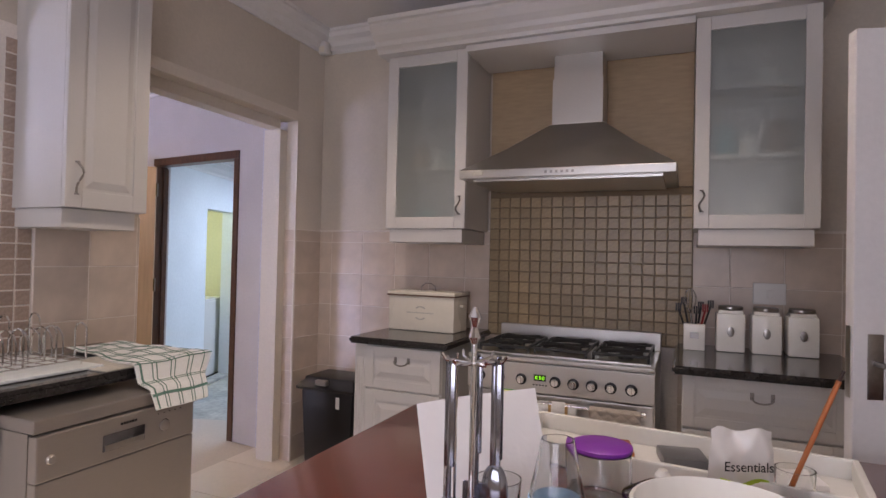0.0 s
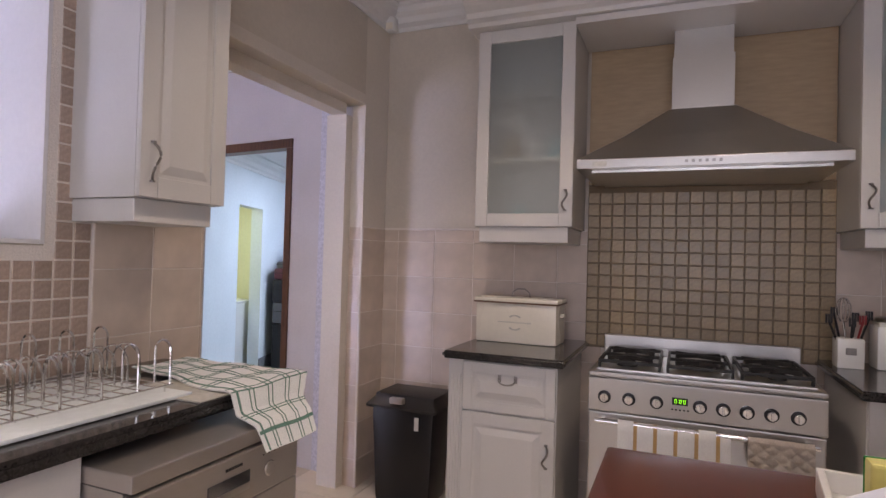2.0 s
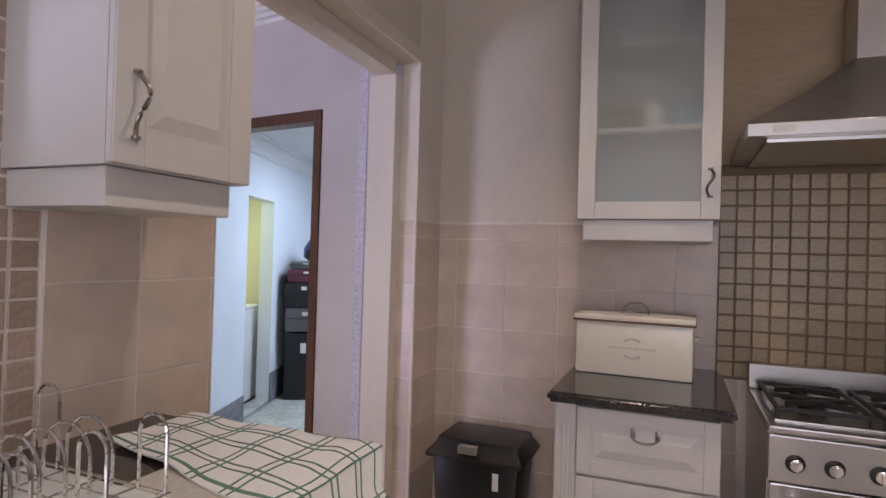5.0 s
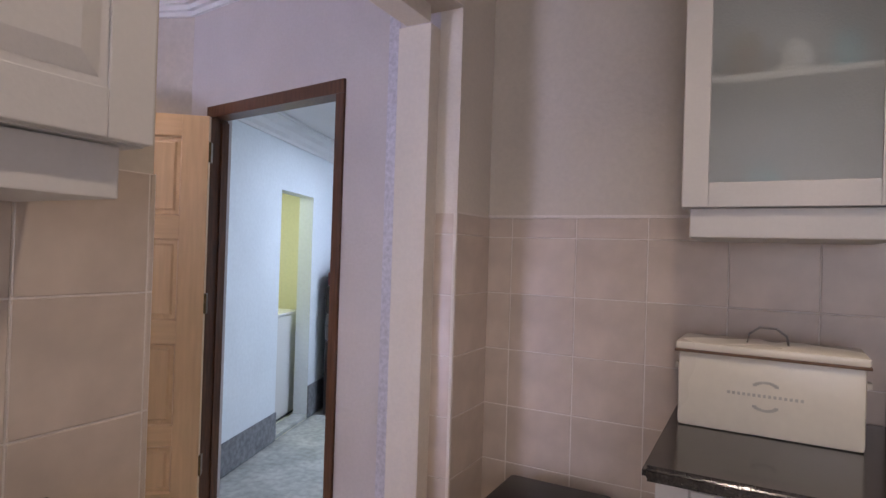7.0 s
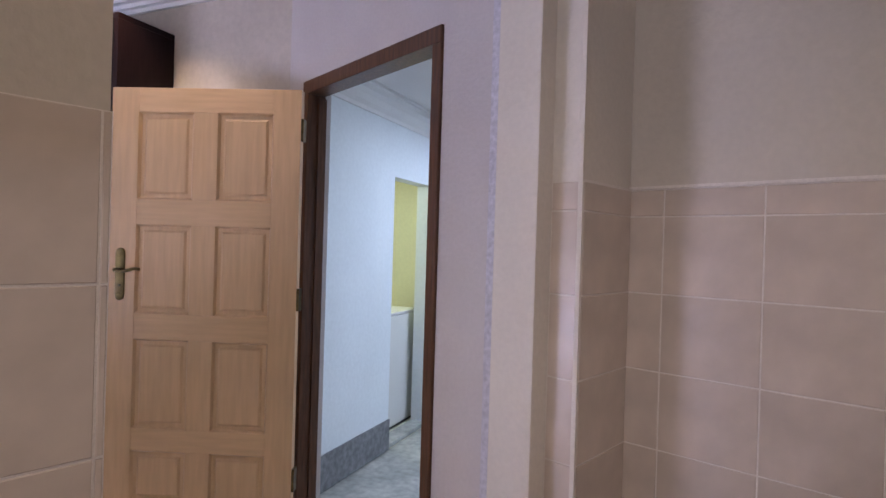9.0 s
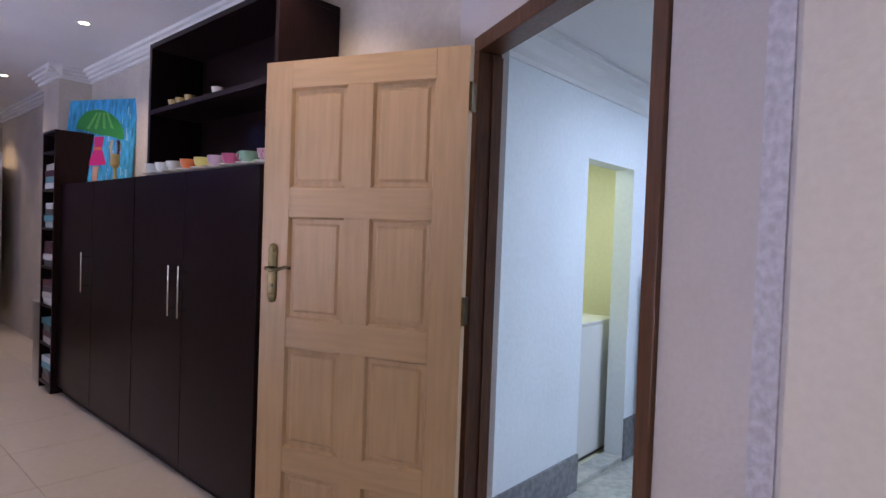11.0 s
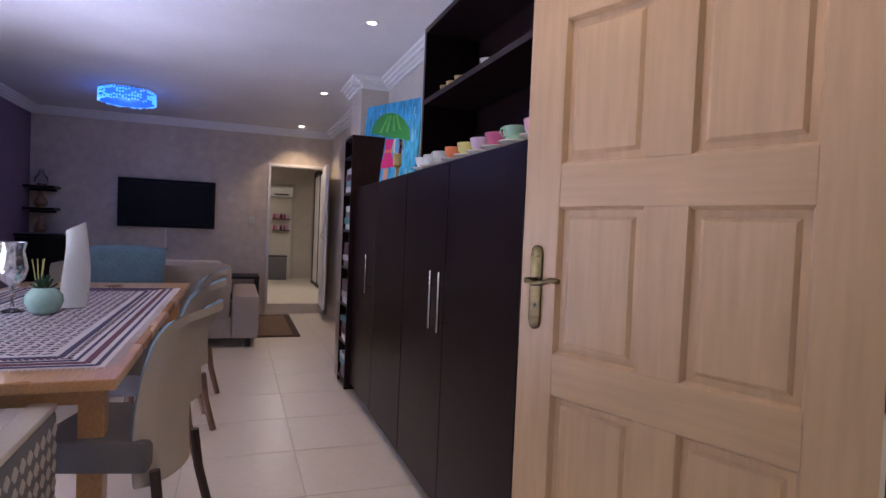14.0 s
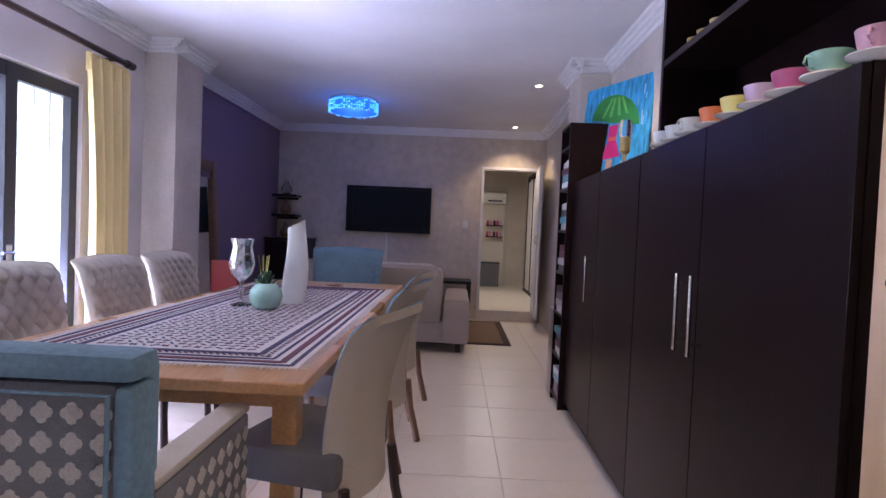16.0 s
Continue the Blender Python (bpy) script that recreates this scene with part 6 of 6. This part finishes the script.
for ang, kind in ((190, "skewer"), (150, "skewer"), (235, "spoon"), (100, "slice"), (345, "ladle"), (40, "spoon")):
    x, y = 0.052 * math.cos(radians(ang)), 0.052 * math.sin(radians(ang))
    if kind == "skewer":
        part("skewer", rod([(x, y, 0.335), (x, y, 0.02)], 0.003, 8), M["chrome"], t, "", True)
        continue
    bm = rod([(x, y, 0.335), (x, y, 0.13)], 0.005, 8)
    box(bm, x - 0.010, x + 0.010, y - 0.004, y + 0.004, 0.18, 0.33, 0.003)
    if kind == "slice":
        box(bm, x - 0.028, x + 0.028, y - 0.002, y + 0.002, 0.03, 0.135, 0.0015)
    else:
        big = 1.0 if kind == "spoon" else 0.72
        at = 0.085 if kind == "spoon" else 0.15
        bmesh.ops.create_uvsphere(bm, u_segments=20, v_segments=12, radius=1.0, matrix=Matrix.Translation((x, y, at)) @ Matrix.Diagonal((0.036 * big, 0.014, 0.052 * big, 1)))
    part(kind, bm, M["darksteel"], t, "polished dark steel", True)
t = thing("paper_sheet", pose(0.645, 1.465, ZI, 0, -7, 30), "sheet of white paper leaning upright", "paper")
part("sheet", sheet(lambda u, v: (-0.02 + 0.235 * u, 0.05 * v + 0.012 * math.sin(u * 3), 0.205 * v), 10, 6, 0.0008), M["paper"], t)
t = thing("sponge_box", pose(0.70, 1.72, ZI, 0, 0, 180), "small yellow sponge scourer box", "sponge")
part("sponge", B(-0.03, 0.03, -0.02, 0.02, 0, 0.19, 0.006), M["lemon"], t)
part("scourer", B(-0.03, 0.03, -0.026, -0.0202, 0, 0.19, 0.003), M["paintgreen"], t)


def bottle(x, y, prof, key, name, label, capkey=None):
    t = thing(name, pose(x, y, ZI), label, name.split("_")[-1])
    part("body", lathe(prof, 28), M[key], t, "", True)
    return t


t = bottle(0.868, 1.415, [(0.04, 0), (0.046, 0.01), (0.046, 0.09), (0.042, 0.12), (0.032, 0.165), (0.027, 0.195), (0.024, 0.195), (0.029, 0.16), (0.039, 0.115), (0.042, 0.012)], "glass", "squat_bottle", "ribbed clear plastic bottle with a blue label")
part("label", lathe([(0.0468, 0.02), (0.0468, 0.10)], 28), M["bluelabel"], t, "pale blue printed label", True)
bottle(0.765, 1.43, [(0.03, 0), (0.036, 0.005), (0.034, 0.05), (0.04, 0.11), (0.037, 0.11), (0.031, 0.05), (0.03, 0.008)], "glass", "drinking_glass", "clear drinking glass on the island")
t = bottle(0.90, 1.69, [(0.055, 0), (0.06, 0.01), (0.06, 0.10), (0.056, 0.10), (0.056, 0.012)], "glass", "storage_jar", "clear jar with a purple plastic lid")
part("lid", lathe([(0.058, 0.101), (0.062, 0.105), (0.062, 0.111), (0.055, 0.114)], 32), M["purpleplastic"], t, "purple plastic lid", True)
t = bottle(1.02, 1.60, [(0.06, 0), (0.075, 0.02), (0.07, 0.06), (0.03, 0.085), (0.028, 0.085), (0.065, 0.06), (0.07, 0.02)], "glass", "sugar_bowl", "clear glass lidded bowl")
part("knob", lathe([(0.01, 0.085), (0.014, 0.10), (0.008, 0.11)], 14), M["white"], t, "", True)
t = bottle(1.11, 1.42, [(0.06, 0), (0.10, 0.02), (0.128, 0.10), (0.132, 0.125), (0.126, 0.127), (0.095, 0.05), (0.05, 0.03)], "white", "white_bowl", "round white enamel bowl on the island")
t = bottle(1.255, 1.80, [(0.03, 0), (0.034, 0.005), (0.036, 0.085), (0.033, 0.085), (0.03, 0.008)], "glass", "small_glass", "small clear glass holding a stick")
t = thing("wooden_stick", pose(1.255, 1.80, ZI + 0.01), "reddish wooden stick standing in a glass", "stick")
part("stick", rod([(-0.02, 0, 0), (0.075, 0.02, 0.25)], 0.005, 8), M["chopstick"], t)
part("tip", rod([(0.075, 0.02, 0.25), (0.083, 0.022, 0.27)], 0.0035, 8), M["legdark"], t)
t = thing("orange_lid", pose(1.185, 1.62, ZI), "crumpled orange plastic tub lid", "lid")
part("disc", lathe([(0.05, 0), (0.055, 0.02), (0.05, 0.05), (0.02, 0.055)], 20), M["orange"], t, "", True)
part("tab", B(0.04, 0.075, -0.012, 0.012, 0.03, 0.036, 0.002), M["orange"], t)
t = thing("steel_bowl", pose(1.33, 1.64, ZI), "small shiny steel bowl", "bowl")
part("bowl", lathe([(0.03, 0), (0.06, 0.02), (0.075, 0.05), (0.072, 0.05), (0.05, 0.02)], 24), M["chrome"], t, "", True)
part("foot", lathe([(0.032, -0.0005), (0.032, 0.004)], 20), M["chrome"], t)
t = thing("white_tray", pose(1.03, 1.935, ZI, 0, 0, -6), "white wooden tray with low sides", "tray")
part("bottom", B(-0.36, 0.36, -0.12, 0.12, 0, 0.012), M["white"], t)
for a in ((-0.37, 0.37, -0.135, -0.12), (-0.37, 0.37, 0.12, 0.135), (-0.37, -0.355, -0.12, 0.12), (0.355, 0.37, -0.12, 0.12)):
    part("side", B(a[0], a[1], a[2], a[3], 0, 0.055, 0.004), M["white"], t)
for x, y, k, s in ((-0.15, 0.0, "chopstick", 0.12), (0.02, 0.03, "greybag", 0.10), (0.22, 0.0, "paper", 0.14)):
    t = thing("packet", pose(1.03 + x, 1.93 + y - x * 0.1, ZI + 0.013, 0, 0, 12), "small packet lying in the tray", "packet", "packets in the tray")
    part("wrapper", B(-s / 2, s / 2, -0.05, 0.05, 0, 0.025, 0.006), M[k], t, "", True)
    part("seam", B(s / 2, s / 2 + 0.008, -0.05, 0.05, 0.008, 0.012), M["white"], t)
t = thing("foil_packet", pose(1.16, 1.785, ZI, 0, 0, 22), "white foil food packet with a lime stripe", "packet")
t.scale = (0.84, 0.9, 0.90)


def pouch(u, v):
    return ((u - 0.5) * 0.15, 0.008 * math.sin(u * 9 + v * 5) + 0.006 * noise.noise((u * 6, v * 6, 2)) - 0.018 * math.sin(u * math.pi) * math.sin(v * math.pi), 0.17 * v + 0.006 * math.sin(u * 11) * v)


part("pouch", sheet(pouch, 24, 20, 0.004), M["white"], t, "", True)
part("stripe", sheet(lambda u, v: (pouch(0.12 + 0.74 * u, 0.33 + 0.05 * v)[0], pouch(0.12 + 0.74 * u, 0.33 + 0.05 * v)[1] - 0.012, pouch(0.12 + 0.74 * u, 0.33 + 0.05 * v)[2]), 20, 2, 0.001), M["lime"], t, "lime green stripe", True)
cu = bpy.data.curves.new("word", "FONT")
cu.body, cu.size, cu.extrude, cu.align_x = "Essentials", 0.030, 0.0006, "CENTER"
tmp = new("word", cu)
me = bpy.data.meshes.new_from_object(tmp)
bpy.data.objects.remove(tmp)
me.materials.append(M["ink"])
w = new("word", me)
w.parent, w.matrix_basis = t, pose(0.0, -0.034, 0.088, 90, 0, 0)
tagged(w, "printed word Essentials")

# open inner door beside the island
t = thing("door_3", pose(1.475, 2.42, 0, 0, 0, 14), "white painted door standing open by the island", "door", kind="structure")
part("leaf", B(0.0, 0.78, -0.022, 0.022, 0.01, 2.03, 0.003), M["whitepaint"], t)
part("lock_plate", B(-0.003, -0.0005, -0.012, 0.012, 1.0, 1.20), M["steel"], t, "steel lock faceplate")
bm = rod([(0.055, -0.022, 1.10), (0.055, -0.07, 1.10), (0.14, -0.075, 1.10)], 0.008)
box(bm, 0.035, 0.075, -0.027, -0.0225, 1.0, 1.18, 0.002)
part("handle", bm, M["pewter"], t, "", True)
part("key_tag", B(0.09, 0.12, -0.032, -0.0285, 0.93, 0.97, 0.002), M["white"], t)
# ---- pieces: tiles ----


def tile_mesh(w, h, d, bev=0.0015):
    """A tile that faces -y, centred on its back."""
    bm = bmesh.new()
    o = [bm.verts.new((x, 0, z)) for x, z in ((-w / 2, -h / 2), (w / 2, -h / 2), (w / 2, h / 2), (-w / 2, h / 2))]
    e = [bm.verts.new((x, -d + bev, z)) for x, z in ((-w / 2, -h / 2), (w / 2, -h / 2), (w / 2, h / 2), (-w / 2, h / 2))]
    f = [bm.verts.new((x, -d, z)) for x, z in ((-w / 2 + bev, -h / 2 + bev), (w / 2 - bev, -h / 2 + bev), (w / 2 - bev, h / 2 - bev), (-w / 2 + bev, h / 2 - bev))]
    bm.faces.new(f)
    for a, b in ((o, e), (e, f)):
        for i in range(4):
            bm.faces.new((a[i], a[(i + 1) % 4], b[(i + 1) % 4], b[i]))
    return bm


TW, TH = 0.25, 0.215
back_bed = part("tile_bed", B(-1.338, 2.3, 3.884, 3.8895, 0, 1.535), M["grout"], wall_back, "pale tile grout")
rows = [(1.53 - 0.075 / 2, 0.075)] + [(1.53 - 0.075 - TH * (i + 0.5), TH) for i in range(7)]
for z, h in rows:
    if z - h / 2 < -0.06:
        continue
    xs = []
    x = -1.338 + 0.10
    xs.append((-1.338 + 0.05, 0.10))
    while x < 2.3:
        xs.append((x + TW / 2, TW))
        x += TW
    for w in sorted({w for _, w in xs}):
        pieces("wall_tile", wall_back, tile_mesh(w - 0.004, h - 0.004, 0.0025), M["walltile"],
               [pose(a, 3.884, z) for a, ww in xs if ww == w and not (-0.08 < a - ww / 2 and a + ww / 2 < 1.08)])
struct("trim_dado", B(-1.34, 2.3, 3.876, 3.8895, 1.532, 1.54), M["grout"], label="thin dark line along the top of the wall tiles")
# pier
part("tile_bed", B(-1.3395, -1.334, 3.602, 3.884, 0, 1.535), M["grout"], wall_pier, "pale tile grout")
part("edge_bead", B(-1.345, -1.331, 3.594, 3.601, 0, 2.25, 0.002), M["cream"], wall_pier, "cream corner bead")
for z, h in rows:
    if z - h / 2 < -0.06:
        continue
    pieces("wall_tile", wall_pier, tile_mesh(0.27, h - 0.004, 0.0025), M["walltile"], [pose(-1.334, 3.742, z, 0, 0, 90)])
    pieces("wall_tile", wall_pier, tile_mesh(0.075, h - 0.004, 0.0025), M["walltile"], [pose(-1.382, 3.5995, z)])
# side wall
part("tile_bed", B(-1.5605, -1.540, 2.076, 2.592, 0.0, 1.535), M["grout"], wall_left, "pale tile grout")
LT = 0.25
for z in (1.41, 1.16, 0.91, 0.66, 0.41, 0.16):
    for y, wide in ((2.201, 0.25), (2.452, 0.252), (2.585, 0.014)):
        pieces("wall_tile", wall_left, tile_mesh(wide - 0.004, LT - 0.004, 0.0025), M["walltile"], [pose(-1.540, y, z, 0, 0, 90)])
# mosaic round the window
P = 0.066
part("mosaic_bed", B(-1.5555, -1.552, 1.91, 2.075, 0.92, 2.30), M["grout"], wall_left, "pale mosaic grout")
part("mosaic_bed", B(-1.5555, -1.552, -0.1, 1.91, 0.92, 1.365), M["grout"], wall_left, "pale mosaic grout")
places = [pose(-1.552, y, 0.955 + P * i, 0, 0, 90) for i in range(20) for y in (1.975, 2.041)]
places += [pose(-1.552, 1.909 - P * k, 0.955 + P * i, 0, 0, 90) for i in range(6) for k in range(24)]
pieces("mosaic_tile", wall_left, tile_mesh(P - 0.007, P - 0.007, 0.004, 0.002), M["mosaic_pale"], places)
# mosaic behind the cooker and plaster panel above
part("mosaic_bed", B(-0.072, 1.082, 3.868, 3.8835, 0.90, 1.78), M["mosaic_grout"], wall_back, "brown mosaic grout")
part("hood_panel", B(-0.072, 1.074, 3.862, 3.8835, 1.782, 2.54), mat("ochre_panel", (0.42, 0.31, 0.19), 0.4, grain=12, vary=0.08, stretch=(1, 1, 6)), wall_back, "ochre tiled panel behind the hood")
Q = 0.064
pieces("mosaic_tile", wall_back, tile_mesh(Q - 0.006, Q - 0.006, 0.005, 0.002), M["mosaic"],
       [pose(-0.040 + Q * i, 3.868, 0.94 + Q * k) for i in range(18) for k in range(13)])
# floor tiles
FT = 0.60


def floor_piece(s):
    bm = tile_mesh(s - 0.004, s - 0.004, 0.004, 0.001)
    bm.transform(pose(0, 0, 0, -90, 0, 0))
    return bm


pieces("floor_tile", floor_d, floor_piece(FT), M["floor"],
       [pose(-8.05 + FT * i, 0.60 - 0.005 - FT * k + 0.0, 0) @ pose(0, 0, -0.004) for i in range(13) for k in range(-1, 6) if (-8.05 + FT * i) * 0.9455 - (0.60 - FT * k) * 0.3256 - 2.3 < -1.9])
pieces("floor_tile", floor_k, floor_piece(0.45), M["floor"], [pose(-1.5 + 0.45 * i, -1.3 + 0.45 * k, 0) for i in range(9) for k in range(12)])
